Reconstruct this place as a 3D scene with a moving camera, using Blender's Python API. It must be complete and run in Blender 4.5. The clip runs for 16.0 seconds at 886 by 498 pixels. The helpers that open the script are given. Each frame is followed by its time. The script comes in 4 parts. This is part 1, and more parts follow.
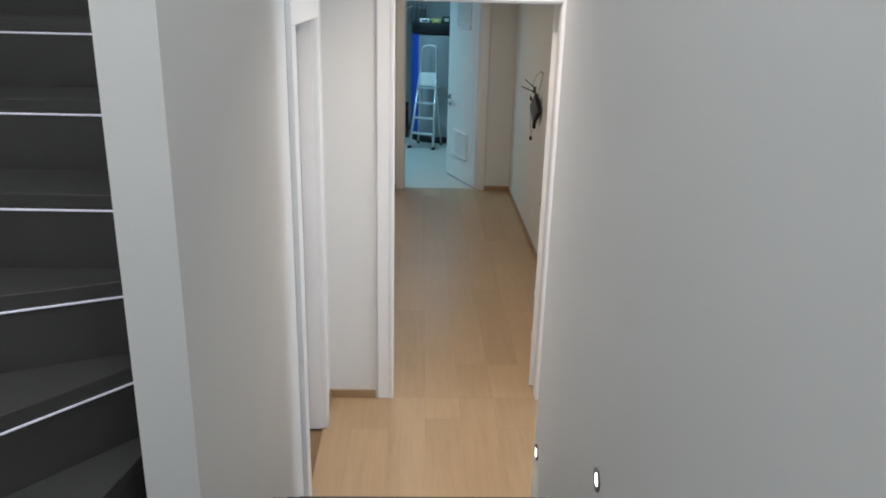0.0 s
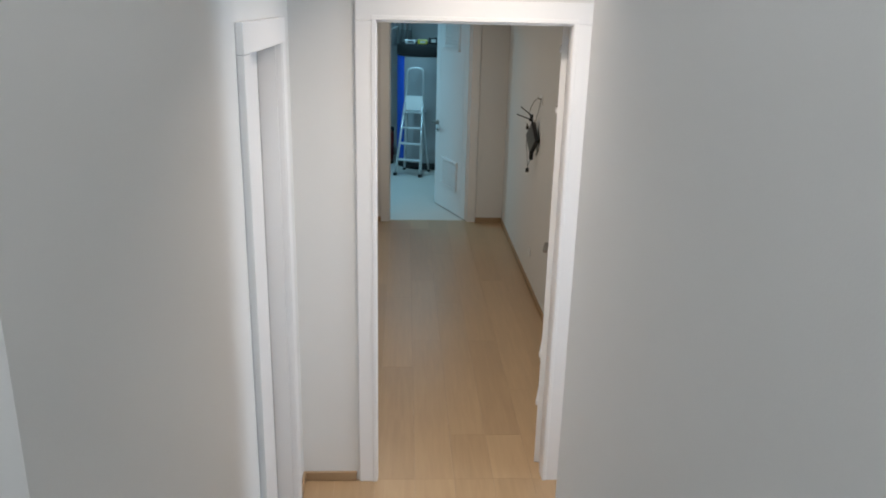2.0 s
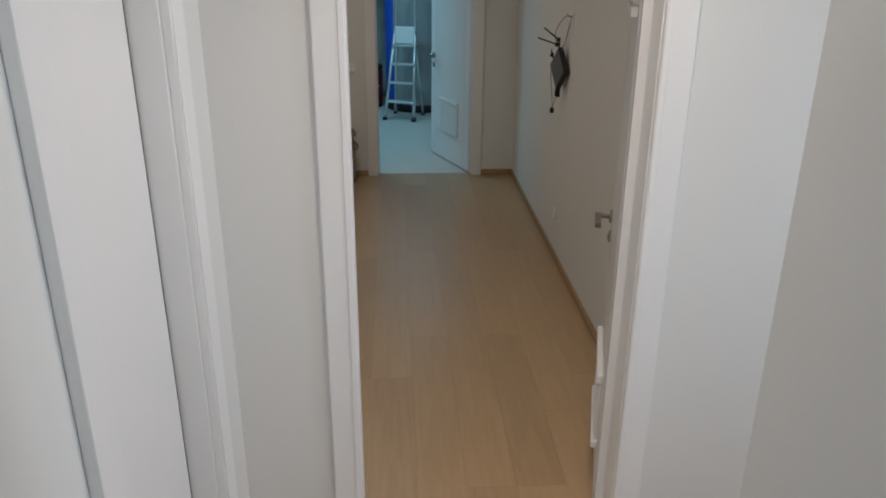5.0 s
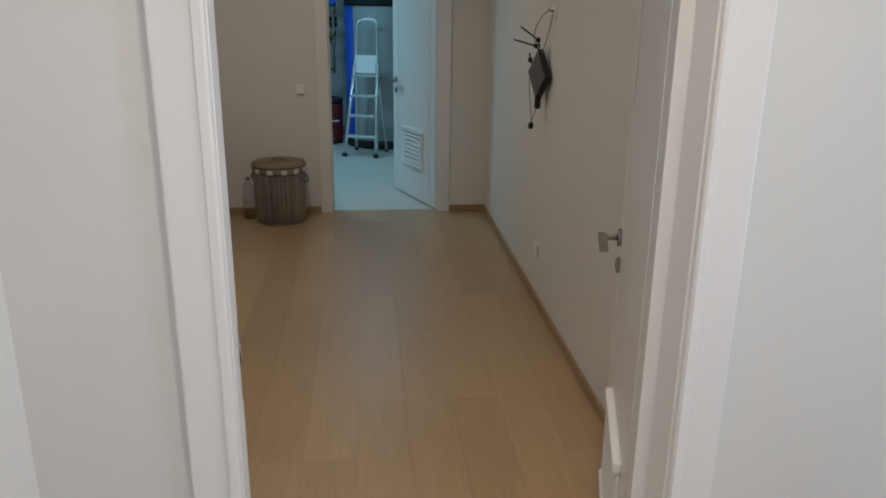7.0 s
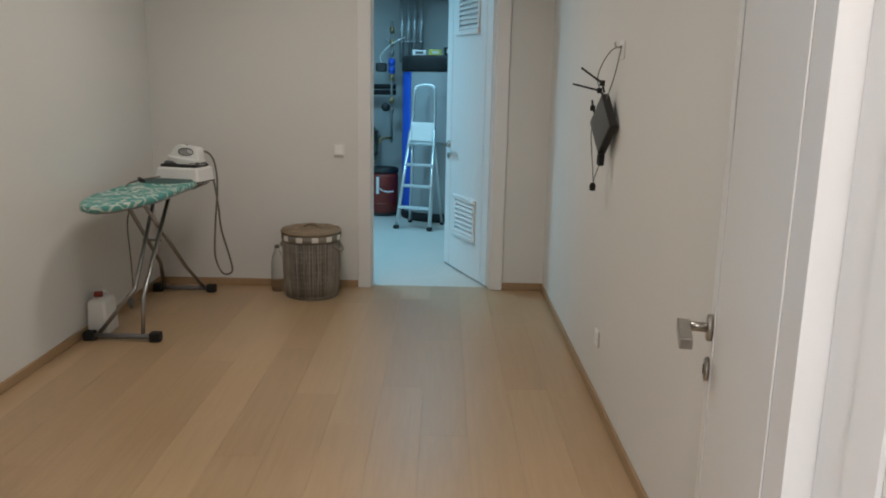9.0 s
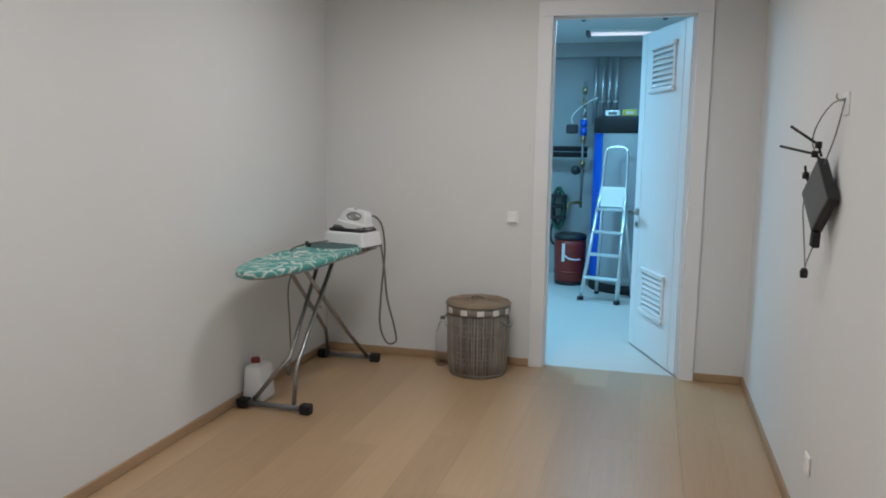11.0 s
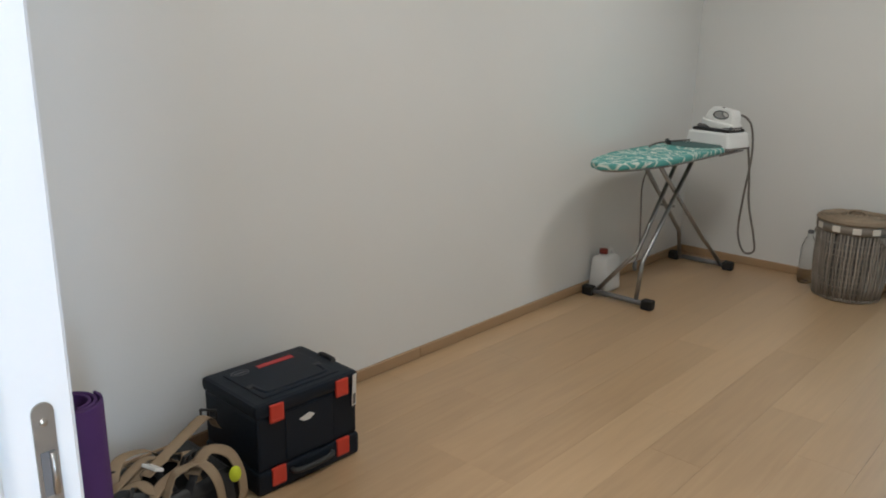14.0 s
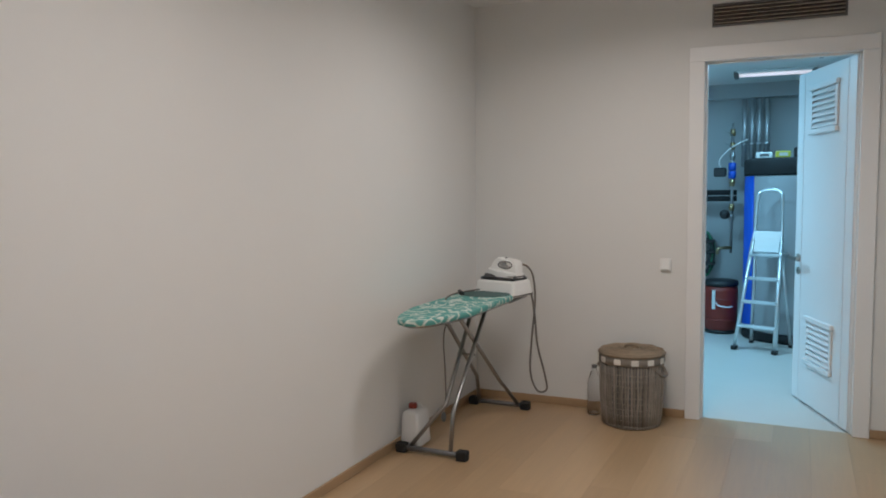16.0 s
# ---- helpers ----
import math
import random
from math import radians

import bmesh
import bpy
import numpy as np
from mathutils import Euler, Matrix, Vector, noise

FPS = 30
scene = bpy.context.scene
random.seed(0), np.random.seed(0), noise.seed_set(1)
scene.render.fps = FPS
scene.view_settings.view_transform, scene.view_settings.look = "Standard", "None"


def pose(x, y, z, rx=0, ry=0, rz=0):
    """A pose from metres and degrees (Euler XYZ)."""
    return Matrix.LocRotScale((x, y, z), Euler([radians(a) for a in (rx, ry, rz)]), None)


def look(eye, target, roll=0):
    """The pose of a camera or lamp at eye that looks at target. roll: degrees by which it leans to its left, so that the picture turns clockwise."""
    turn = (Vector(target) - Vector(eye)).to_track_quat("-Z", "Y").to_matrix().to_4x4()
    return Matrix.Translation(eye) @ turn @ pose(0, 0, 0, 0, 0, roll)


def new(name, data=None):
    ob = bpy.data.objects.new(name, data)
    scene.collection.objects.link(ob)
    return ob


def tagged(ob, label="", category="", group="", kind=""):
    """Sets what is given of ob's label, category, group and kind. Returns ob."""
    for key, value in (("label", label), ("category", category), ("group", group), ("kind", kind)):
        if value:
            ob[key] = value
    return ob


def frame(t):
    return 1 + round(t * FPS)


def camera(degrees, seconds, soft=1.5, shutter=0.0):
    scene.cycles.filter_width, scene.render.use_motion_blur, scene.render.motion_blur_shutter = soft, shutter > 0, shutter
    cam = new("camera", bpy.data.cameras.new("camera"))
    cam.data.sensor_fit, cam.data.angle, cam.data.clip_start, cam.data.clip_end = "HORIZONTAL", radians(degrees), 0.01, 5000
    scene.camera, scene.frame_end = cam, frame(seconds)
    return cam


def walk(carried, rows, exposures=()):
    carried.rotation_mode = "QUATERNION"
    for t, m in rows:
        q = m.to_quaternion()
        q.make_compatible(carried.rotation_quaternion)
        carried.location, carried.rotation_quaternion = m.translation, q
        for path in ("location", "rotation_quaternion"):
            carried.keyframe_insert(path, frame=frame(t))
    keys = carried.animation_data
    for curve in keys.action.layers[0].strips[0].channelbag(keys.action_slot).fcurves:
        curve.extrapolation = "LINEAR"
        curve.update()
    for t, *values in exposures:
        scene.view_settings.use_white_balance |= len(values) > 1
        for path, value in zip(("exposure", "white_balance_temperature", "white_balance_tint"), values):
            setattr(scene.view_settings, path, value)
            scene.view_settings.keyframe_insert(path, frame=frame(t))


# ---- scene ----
cam = camera(59.5, 16.0, soft=1.9)
PATH = [
    (0, (0.343, 0.611, 2.198), (0.41, 2.501, 1.546), 1.5),
    (0.5, (0.292, 0.717, 2.205), (0.394, 2.624, 1.612), 1.4),
    (1, (0.279, 0.82, 2.2), (0.406, 2.726, 1.608), 1.5),
    (1.5, (0.306, 1.013, 2.193), (0.435, 2.917, 1.594), 1.5),
    (2, (0.338, 1.216, 2.193), (0.439, 3.118, 1.586), 1.4),
    (2.5, (0.301, 1.5, 2.187), (0.397, 3.397, 1.561), 1.0),
    (3, (0.304, 1.699, 2.172), (0.404, 3.584, 1.509), 0.7),
    (5.5, (0.345, 2.646, 1.844), (0.471, 4.498, 1.1), 0.3),
    (6, (0.359, 2.817, 1.766), (0.517, 4.677, 1.047), 0.8),
    (6.5, (0.429, 3.006, 1.668), (0.571, 4.892, 1.017), 1.6),
    (7, (0.456, 3.212, 1.563), (0.645, 5.107, 0.952), 0.7),
    (7.5, (0.486, 3.392, 1.476), (0.648, 5.305, 0.917), 0.1),
    (8, (0.546, 3.557, 1.403), (0.637, 5.49, 0.894), 0.3),
    (10.5, (0.759, 4.26, 1.345), (0.496, 6.22, 1.052), 1.0),
    (11, (0.783, 4.333, 1.364), (0.273, 6.248, 1.098), 0.9),
    (11.5, (0.847, 4.349, 1.351), (-0.012, 6.14, 1.114), 1.5),
    (12, (0.864, 4.349, 1.324), (-0.253, 5.991, 1.086), 1.4),
    (12.5, (0.85, 4.348, 1.335), (-0.419, 5.859, 1.009), 0.5),
    (13, (0.862, 4.323, 1.315), (-0.451, 5.764, 0.866), 0.5),
    (13.5, (0.862, 4.327, 1.313), (-0.441, 5.751, 0.788), 0.7),
    (14, (0.878, 4.31, 1.318), (-0.411, 5.748, 0.797), 1.0),
    (14.5, (0.861, 4.318, 1.346), (-0.397, 5.813, 0.894), 1.3),
    (15, (0.784, 4.300, 1.357), (-0.382, 5.888, 1.037), 0.8),
    (15.5, (0.721, 4.292, 1.368), (-0.35, 5.954, 1.159), -0.2),
    (16, (0.693, 4.230, 1.388), (-0.132, 6.03, 1.239), -0.5),
]
EXPOSURES = [
    (0, -0.53, 6330, 10), (2.5, -0.67, 6280, 10), (3.2, -0.78, 6270, 10), (5.5, -1.00, 6360, 10), (6.5, -0.96, 6390, 10), (8, -0.54, 6530, 10),
    (10.5, 0.32, 5570, 10), (11, 0.30, 5570, 10), (12.5, 0.28, 5670, 7), (13.5, 0.28, 5680, 6), (14.5, 0.30, 5680, 6), (15, 0.29, 5750, 8), (16, 0.23, 5920, 13),
]
walk(cam, [(t, look(eye, target, roll)) for t, eye, target, roll in PATH], EXPOSURES)

# ---- light and world ----
world = bpy.data.worlds.new("world")
scene.world = world
world.use_nodes = True
sky = world.node_tree.nodes.new("ShaderNodeTexSky")
sky.sky_type, sky.sun_disc, sky.sun_elevation, sky.sun_rotation = "NISHITA", False, radians(40), radians(200)
world.node_tree.links.new(sky.outputs[0], world.node_tree.nodes["Background"].inputs[0])
world.node_tree.nodes["Background"].inputs[1].default_value = 0.1


def area_lamp(name, m, sx, sy, power, colour):
    d = bpy.data.lights.new(name, "AREA")
    d.shape, d.size, d.size_y, d.energy, d.color = "RECTANGLE", sx, sy, power, colour
    ob = new(name, d)
    ob.matrix_world = m
    return ob


WARM, COOL, DAY = (1.0, 0.895, 0.76), (0.36, 0.76, 0.97), (0.74, 0.86, 1.0)
area_lamp("window_light", pose(2.93, 3.63, 1.45, 0, 90, 0), 1.9, 0.42, 22, DAY).data.spread = radians(125)
area_lamp("stair_light", pose(0.2, 0.9, 4.70), 1.2, 1.6, 78, (0.95, 0.98, 1.0))
# two added lamps out of view, placed to light the room evenly
for lx, ly, lp in ((0.0, 5.9, 12.4), (0.0, 7.7, 12.0)):
    area_lamp("room_light", pose(lx, ly, 2.56), 0.5, 0.5, lp, WARM).data.spread = radians(162)
area_lamp("vestibule_light", pose(0.70, 3.84, 2.70), 0.12, 0.12, 16, (1.0, 0.84, 0.70)).data.spread = radians(125)
area_lamp("step_lamp", pose(0.832, 3.30, 0.40, 0, 38, 20), 0.03, 0.03, 0.7, (1.0, 0.86, 0.68)).data.spread = radians(100)
# the third lamp is unseen, added at the left to brighten the open leaf
for lx, ly, lp in ((0.515, 10.74, 7.6), (0.48, 11.70, 6.0), (-0.72, 10.30, 35)):
    area_lamp("service_light", pose(lx, ly, 2.35), 0.6, 0.16, lp, COOL)


# ---- materials ----
def rgb(c):
    return (*c, 1.0) if len(c) == 3 else c


def material(name, colour, rough=0.6, metal=0.0, vary=0.08, scale=6.0, fine=60.0, bump=0.15, spec=0.5, rand=0.0, coat=0.0):
    """A painted or plain surface, with broad and fine variation, and relief."""
    m = bpy.data.materials.new(name)
    m.use_nodes = True
    n, l = m.node_tree.nodes, m.node_tree.links
    b = n["Principled BSDF"]
    b.inputs["Roughness"].default_value, b.inputs["Metallic"].default_value = rough, metal
    b.inputs["Specular IOR Level"].default_value = spec
    b.inputs["Coat Weight"].default_value = coat
    tc = n.new("ShaderNodeTexCoord")
    big, small = n.new("ShaderNodeTexNoise"), n.new("ShaderNodeTexNoise")
    big.inputs["Scale"].default_value, small.inputs["Scale"].default_value = scale, fine
    big.inputs["Detail"].default_value, small.inputs["Detail"].default_value = 3, 4
    for t in (big, small):
        l.new(tc.outputs["Object"], t.inputs["Vector"])
    mix = n.new("ShaderNodeMixRGB")
    mix.blend_type = "MIX"
    mix.inputs[1].default_value = rgb([c * (1 - vary) for c in colour])
    mix.inputs[2].default_value = rgb([min(1, c * (1 + vary)) for c in colour])
    add = n.new("ShaderNodeMath")
    add.operation = "MULTIPLY_ADD"
    l.new(small.outputs["Fac"], add.inputs[0])
    add.inputs[1].default_value = 0.35
    l.new(big.outputs["Fac"], add.inputs[2])
    sub = n.new("ShaderNodeMath")
    sub.operation = "SUBTRACT"
    l.new(add.outputs[0], sub.inputs[0])
    sub.inputs[1].default_value = 0.18
    fac = sub
    if rand:
        oi = n.new("ShaderNodeObjectInfo")
        r = n.new("ShaderNodeMath")
        r.operation = "MULTIPLY_ADD"
        l.new(oi.outputs["Random"], r.inputs[0])
        r.inputs[1].default_value = rand
        l.new(sub.outputs[0], r.inputs[2])
        fac = n.new("ShaderNodeMath")
        fac.operation = "SUBTRACT"
        l.new(r.outputs[0], fac.inputs[0])
        fac.inputs[1].default_value = rand / 2
    l.new(fac.outputs[0], mix.inputs[0])
    l.new(mix.outputs[0], b.inputs["Base Color"])
    rr = n.new("ShaderNodeMapRange")
    rr.inputs["To Min"].default_value, rr.inputs["To Max"].default_value = max(0.02, rough - 0.08), min(1, rough + 0.08)
    l.new(small.outputs["Fac"], rr.inputs["Value"])
    l.new(rr.outputs[0], b.inputs["Roughness"])
    if bump:
        bp = n.new("ShaderNodeBump")
        bp.inputs["Strength"].default_value, bp.inputs["Distance"].default_value = bump, 0.002
        l.new(small.outputs["Fac"], bp.inputs["Height"])
        l.new(bp.outputs[0], b.inputs["Normal"])
    return m


def wood(name, light, dark, axis=1, rough=0.35, rand=0.5, grain=1.0, coat=0.0):
    """Oiled timber with long grain along an axis; each piece differs."""
    m = bpy.data.materials.new(name)
    m.use_nodes = True
    n, l = m.node_tree.nodes, m.node_tree.links
    b = n["Principled BSDF"]
    tc, mp, oi = n.new("ShaderNodeTexCoord"), n.new("ShaderNodeMapping"), n.new("ShaderNodeObjectInfo")
    st = [14.0, 14.0, 14.0]
    st[axis] = 0.9
    mp.inputs["Scale"].default_value = st
    off = n.new("ShaderNodeVectorMath")
    off.operation = "SCALE"
    off.inputs[0].default_value = (7.0, 13.0, 5.0)
    l.new(oi.outputs["Random"], off.inputs["Scale"])
    sm = n.new("ShaderNodeVectorMath")
    l.new(tc.outputs["Object"], sm.inputs[0])
    l.new(off.outputs[0], sm.inputs[1])
    l.new(sm.outputs[0], mp.inputs["Vector"])
    gr, big = n.new("ShaderNodeTexNoise"), n.new("ShaderNodeTexNoise")
    gr.inputs["Scale"].default_value, gr.inputs["Detail"].default_value, gr.inputs["Distortion"].default_value = 3.2, 8, 0.6
    big.inputs["Scale"].default_value, big.inputs["Detail"].default_value = 1.3, 2
    l.new(mp.outputs[0], gr.inputs["Vector"])
    l.new(sm.outputs[0], big.inputs["Vector"])
    a1 = n.new("ShaderNodeMath")
    a1.operation = "MULTIPLY_ADD"
    l.new(gr.outputs["Fac"], a1.inputs[0])
    a1.inputs[1].default_value = 0.75 * grain
    a1.inputs[2].default_value = -0.375 * grain + 0.25
    a2 = n.new("ShaderNodeMath")
    a2.operation = "MULTIPLY_ADD"
    l.new(big.outputs["Fac"], a2.inputs[0])
    a2.inputs[1].default_value = 0.5
    l.new(a1.outputs[0], a2.inputs[2])
    a3 = n.new("ShaderNodeMath")
    a3.operation = "MULTIPLY_ADD"
    l.new(oi.outputs["Random"], a3.inputs[0])
    a3.inputs[1].default_value = rand
    l.new(a2.outputs[0], a3.inputs[2])
    a4 = n.new("ShaderNodeMath")
    a4.operation = "SUBTRACT"
    l.new(a3.outputs[0], a4.inputs[0])
    a4.inputs[1].default_value = rand / 2
    a4.use_clamp = True
    mix = n.new("ShaderNodeMixRGB")
    mix.inputs[1].default_value, mix.inputs[2].default_value = rgb(dark), rgb(light)
    l.new(a4.outputs[0], mix.inputs[0])
    l.new(mix.outputs[0], b.inputs["Base Color"])
    rr = n.new("ShaderNodeMapRange")
    rr.inputs["To Min"].default_value, rr.inputs["To Max"].default_value = rough - 0.06, rough + 0.1
    l.new(gr.outputs["Fac"], rr.inputs["Value"])
    l.new(rr.outputs[0], b.inputs["Roughness"])
    bp = n.new("ShaderNodeBump")
    bp.inputs["Strength"].default_value, bp.inputs["Distance"].default_value = 0.12, 0.001
    l.new(gr.outputs["Fac"], bp.inputs["Height"])
    l.new(bp.outputs[0], b.inputs["Normal"])
    b.inputs["Coat Weight"].default_value, b.inputs["Coat Roughness"].default_value = coat, 0.38
    return m


def glow(name, colour, power):
    m = bpy.data.materials.new(name)
    m.use_nodes = True
    b = m.node_tree.nodes["Principled BSDF"]
    b.inputs["Base Color"].default_value = rgb(colour)
    b.inputs["Emission Color"].default_value = rgb(colour)
    b.inputs["Emission Strength"].default_value = power
    return m


def clear(name, tint=(1, 1, 1), rough=0.02, ior=1.45, alpha=None):
    m = bpy.data.materials.new(name)
    m.use_nodes = True
    b = m.node_tree.nodes["Principled BSDF"]
    b.inputs["Base Color"].default_value = rgb(tint)
    b.inputs["Roughness"].default_value, b.inputs["IOR"].default_value = rough, ior
    b.inputs["Transmission Weight"].default_value = 1.0
    return m


PLASTER = material("wall_paint", (0.745, 0.745, 0.732), 0.85, vary=0.03, scale=1.3, fine=180, bump=0.10, spec=0.3)
CEILP = material("ceiling_paint", (0.80, 0.80, 0.79), 0.9, vary=0.02, scale=1.2, fine=150, bump=0.08, spec=0.25)
LACQUER = material("white_lacquer", (0.82, 0.82, 0.82), 0.38, vary=0.02, scale=2.0, fine=120, bump=0.03)
OAK = wood("oak_planks", (0.530, 0.365, 0.205), (0.345, 0.226, 0.121), 1, 0.34, 0.38, coat=0.5)
OAKTRIM = wood("oak_trim", (0.44, 0.30, 0.175), (0.32, 0.21, 0.115), 1, 0.45, 0.2, 0.7)
JOINT = material("joint_brown", (0.27, 0.175, 0.095), 0.8)
SLATE = material("dark_stair_stone", (0.056, 0.054, 0.052), 0.5, vary=0.25, scale=5, fine=90, bump=0.2)
RESIN = material("pale_screed", (0.63, 0.61, 0.57), 0.40, vary=0.06, scale=1.8, fine=45, bump=0.08)
STEEL = material("brushed_steel", (0.40, 0.38, 0.35), 0.34, 1.0, vary=0.03, scale=4, fine=60, bump=0.0)
CHROME = material("grey_tube_steel", (0.33, 0.32, 0.31), 0.32, 1.0, vary=0.05, scale=20, fine=150, bump=0.03)
ALU = material("ladder_aluminium", (0.72, 0.74, 0.75), 0.36, 0.85, vary=0.05, scale=15, fine=150, bump=0.05)
BLACK = material("black_plastic", (0.018, 0.018, 0.019), 0.48, vary=0.15, scale=20, fine=200, bump=0.08)
RUBBER = material("black_rubber", (0.012, 0.012, 0.012), 0.75, vary=0.15, scale=20, fine=200, bump=0.15)
WHITEP = material("white_plastic", (0.86, 0.86, 0.85), 0.35, vary=0.02, scale=10, fine=100, bump=0.02)
GREYP = material("grey_plastic", (0.13, 0.13, 0.135), 0.45, vary=0.08, scale=12, fine=120, bump=0.05)
CABLE = material("grey_cable", (0.17, 0.155, 0.14), 0.6, vary=0.08, scale=20, fine=120, bump=0.03)
REDP = material("red_plastic", (0.55, 0.045, 0.025), 0.4, vary=0.06, scale=15, fine=120, bump=0.04)
CASE = material("case_navy_plastic", (0.007, 0.012, 0.021), 0.48, vary=0.15, scale=12, fine=260, bump=0.12, spec=0.22)
CASERED = material("case_red_print", (0.42, 0.03, 0.03), 0.5, vary=0.05)
PAPER = material("paper_label", (0.75, 0.73, 0.70), 0.7, vary=0.04)
TAN = material("tan_webbing", (0.31, 0.225, 0.140), 0.85, vary=0.15, scale=30, fine=400, bump=0.4)
PURPLE = material("purple_foam", (0.060, 0.018, 0.105), 0.8, vary=0.1, scale=20, fine=300, bump=0.3)
NEON = material("yellow_fabric", (0.60, 0.68, 0.02), 0.7, vary=0.05)
WICKER = material("grey_wicker", (0.285, 0.255, 0.222), 0.75, vary=0.35, scale=14, fine=120, bump=0.4, rand=0.8)
WICKERLID = material("lid_wicker", (0.27, 0.205, 0.14), 0.75, vary=0.3, scale=18, fine=120, bump=0.4, rand=0.4)
HEATPAD = material("heat_pad_cloth", (0.075, 0.135, 0.13), 0.85, vary=0.1, scale=14, fine=260, bump=0.2)
RIBBON = material("white_ribbon", (0.70, 0.67, 0.62), 0.8, vary=0.05)
TANKW = material("pale_tank_shell", (0.35, 0.365, 0.38), 0.45, vary=0.04, scale=3, fine=60, bump=0.05)
BLUE = material("blue_jacket", (0.015, 0.09, 0.55), 0.5, vary=0.1, scale=6, fine=90, bump=0.1)
LAGGING = material("black_lagging", (0.012, 0.012, 0.013), 0.85, vary=0.2, scale=14, fine=120, bump=0.3)
GALV = material("galvanised_pipe", (0.36, 0.37, 0.38), 0.4, 0.7, vary=0.1, scale=9, fine=80, bump=0.08)
BRASS = material("brass_fitting", (0.42, 0.33, 0.18), 0.35, 0.9, vary=0.1, scale=12, fine=100, bump=0.05)
DARKRED = material("dark_red_vessel", (0.22, 0.024, 0.015), 0.45, vary=0.1, scale=8, fine=80, bump=0.06)
GREEN = material("green_hose", (0.02, 0.16, 0.075), 0.55, vary=0.15, scale=12, fine=100, bump=0.1)
YELLOW = material("yellow_carton", (0.62, 0.56, 0.06), 0.6, vary=0.06)
MILKY = material("milky_plastic", (0.80, 0.80, 0.79), 0.4, vary=0.04, scale=10, fine=90, bump=0.03)
MILKY.node_tree.nodes["Principled BSDF"].inputs["Transmission Weight"].default_value = 0.12
PET = clear("clear_bottle", (0.96, 0.97, 0.98), 0.16, 1.22)
PANE = clear("window_glass", (1, 1, 1), 0.0, 1.45)
LED = glow("led_strip", (0.86, 0.86, 1.0), 0.26)
SPOT = glow("step_light_lens", (1.0, 0.93, 0.82), 12.0)
LAMPW = glow("warm_lamp_lens", WARM, 6.0)
LAMPC = glow("cool_tube", (0.95, 0.88, 0.90), 0.5)
GREYWALL = material("grey_wall_paint", (0.42, 0.43, 0.435), 0.85, vary=0.04, scale=1.3, fine=150, bump=0.12, spec=0.3)
ROUTER = material("router_face_plastic", (0.11, 0.11, 0.105), 0.42, vary=0.1, scale=20, fine=200, bump=0.05)


def teal_cover():
    """Teal cotton with pale scrolling leaf shapes."""
    m = material("teal_cotton", (0.10, 0.33, 0.30), 0.85, vary=0.1, scale=8, fine=300, bump=0.3)
    n, l = m.node_tree.nodes, m.node_tree.links
    b = n["Principled BSDF"]
    src = b.inputs["Base Color"].links[0].from_socket
    tc, w, ramp, mix = n.new("ShaderNodeTexCoord"), n.new("ShaderNodeTexNoise"), n.new("ShaderNodeValToRGB"), n.new("ShaderNodeMixRGB")
    w.inputs["Scale"].default_value, w.inputs["Detail"].default_value, w.inputs["Distortion"].default_value = 7.5, 0.6, 2.2
    l.new(tc.outputs["Object"], w.inputs["Vector"])
    e = ramp.color_ramp.elements
    e[0].position, e[0].color = 0.47, (0, 0, 0, 1)
    e[1].position, e[1].color = 0.60, (0, 0, 0, 1)
    for p in (0.51, 0.555):
        k = e.new(p)
        k.color = (0.9, 0.9, 0.9, 1)
    l.new(w.outputs["Fac"], ramp.inputs[0])
    l.new(ramp.outputs[0], mix.inputs[0])
    l.new(src, mix.inputs[1])
    mix.inputs[2].default_value = (0.68, 0.72, 0.66, 1)
    l.new(mix.outputs[0], b.inputs["Base Color"])
    return m


TEAL = teal_cover()


# ---- mesh tools ----
def box(x0, y0, z0, x1, y1, z1, bevel=0.0, into=None, seg=1):
    bm = bmesh.new()
    bmesh.ops.create_cube(bm, size=1)
    for v in bm.verts:
        v.co = Vector((x0 + (v.co.x + 0.5) * (x1 - x0), y0 + (v.co.y + 0.5) * (y1 - y0), z0 + (v.co.z + 0.5) * (z1 - z0)))
    if bevel:
        bmesh.ops.bevel(bm, geom=bm.edges[:], offset=bevel, segments=seg, affect="EDGES", profile=0.6)
    return join(into, bm)


def join(into, bm):
    if into is None:
        return bm
    me = bpy.data.meshes.new("tmp")
    bm.to_mesh(me)
    into.from_mesh(me)
    bpy.data.meshes.remove(me)
    bm.free()
    return into


def moved(bm, m):
    bmesh.ops.transform(bm, matrix=m, verts=bm.verts[:])
    return bm


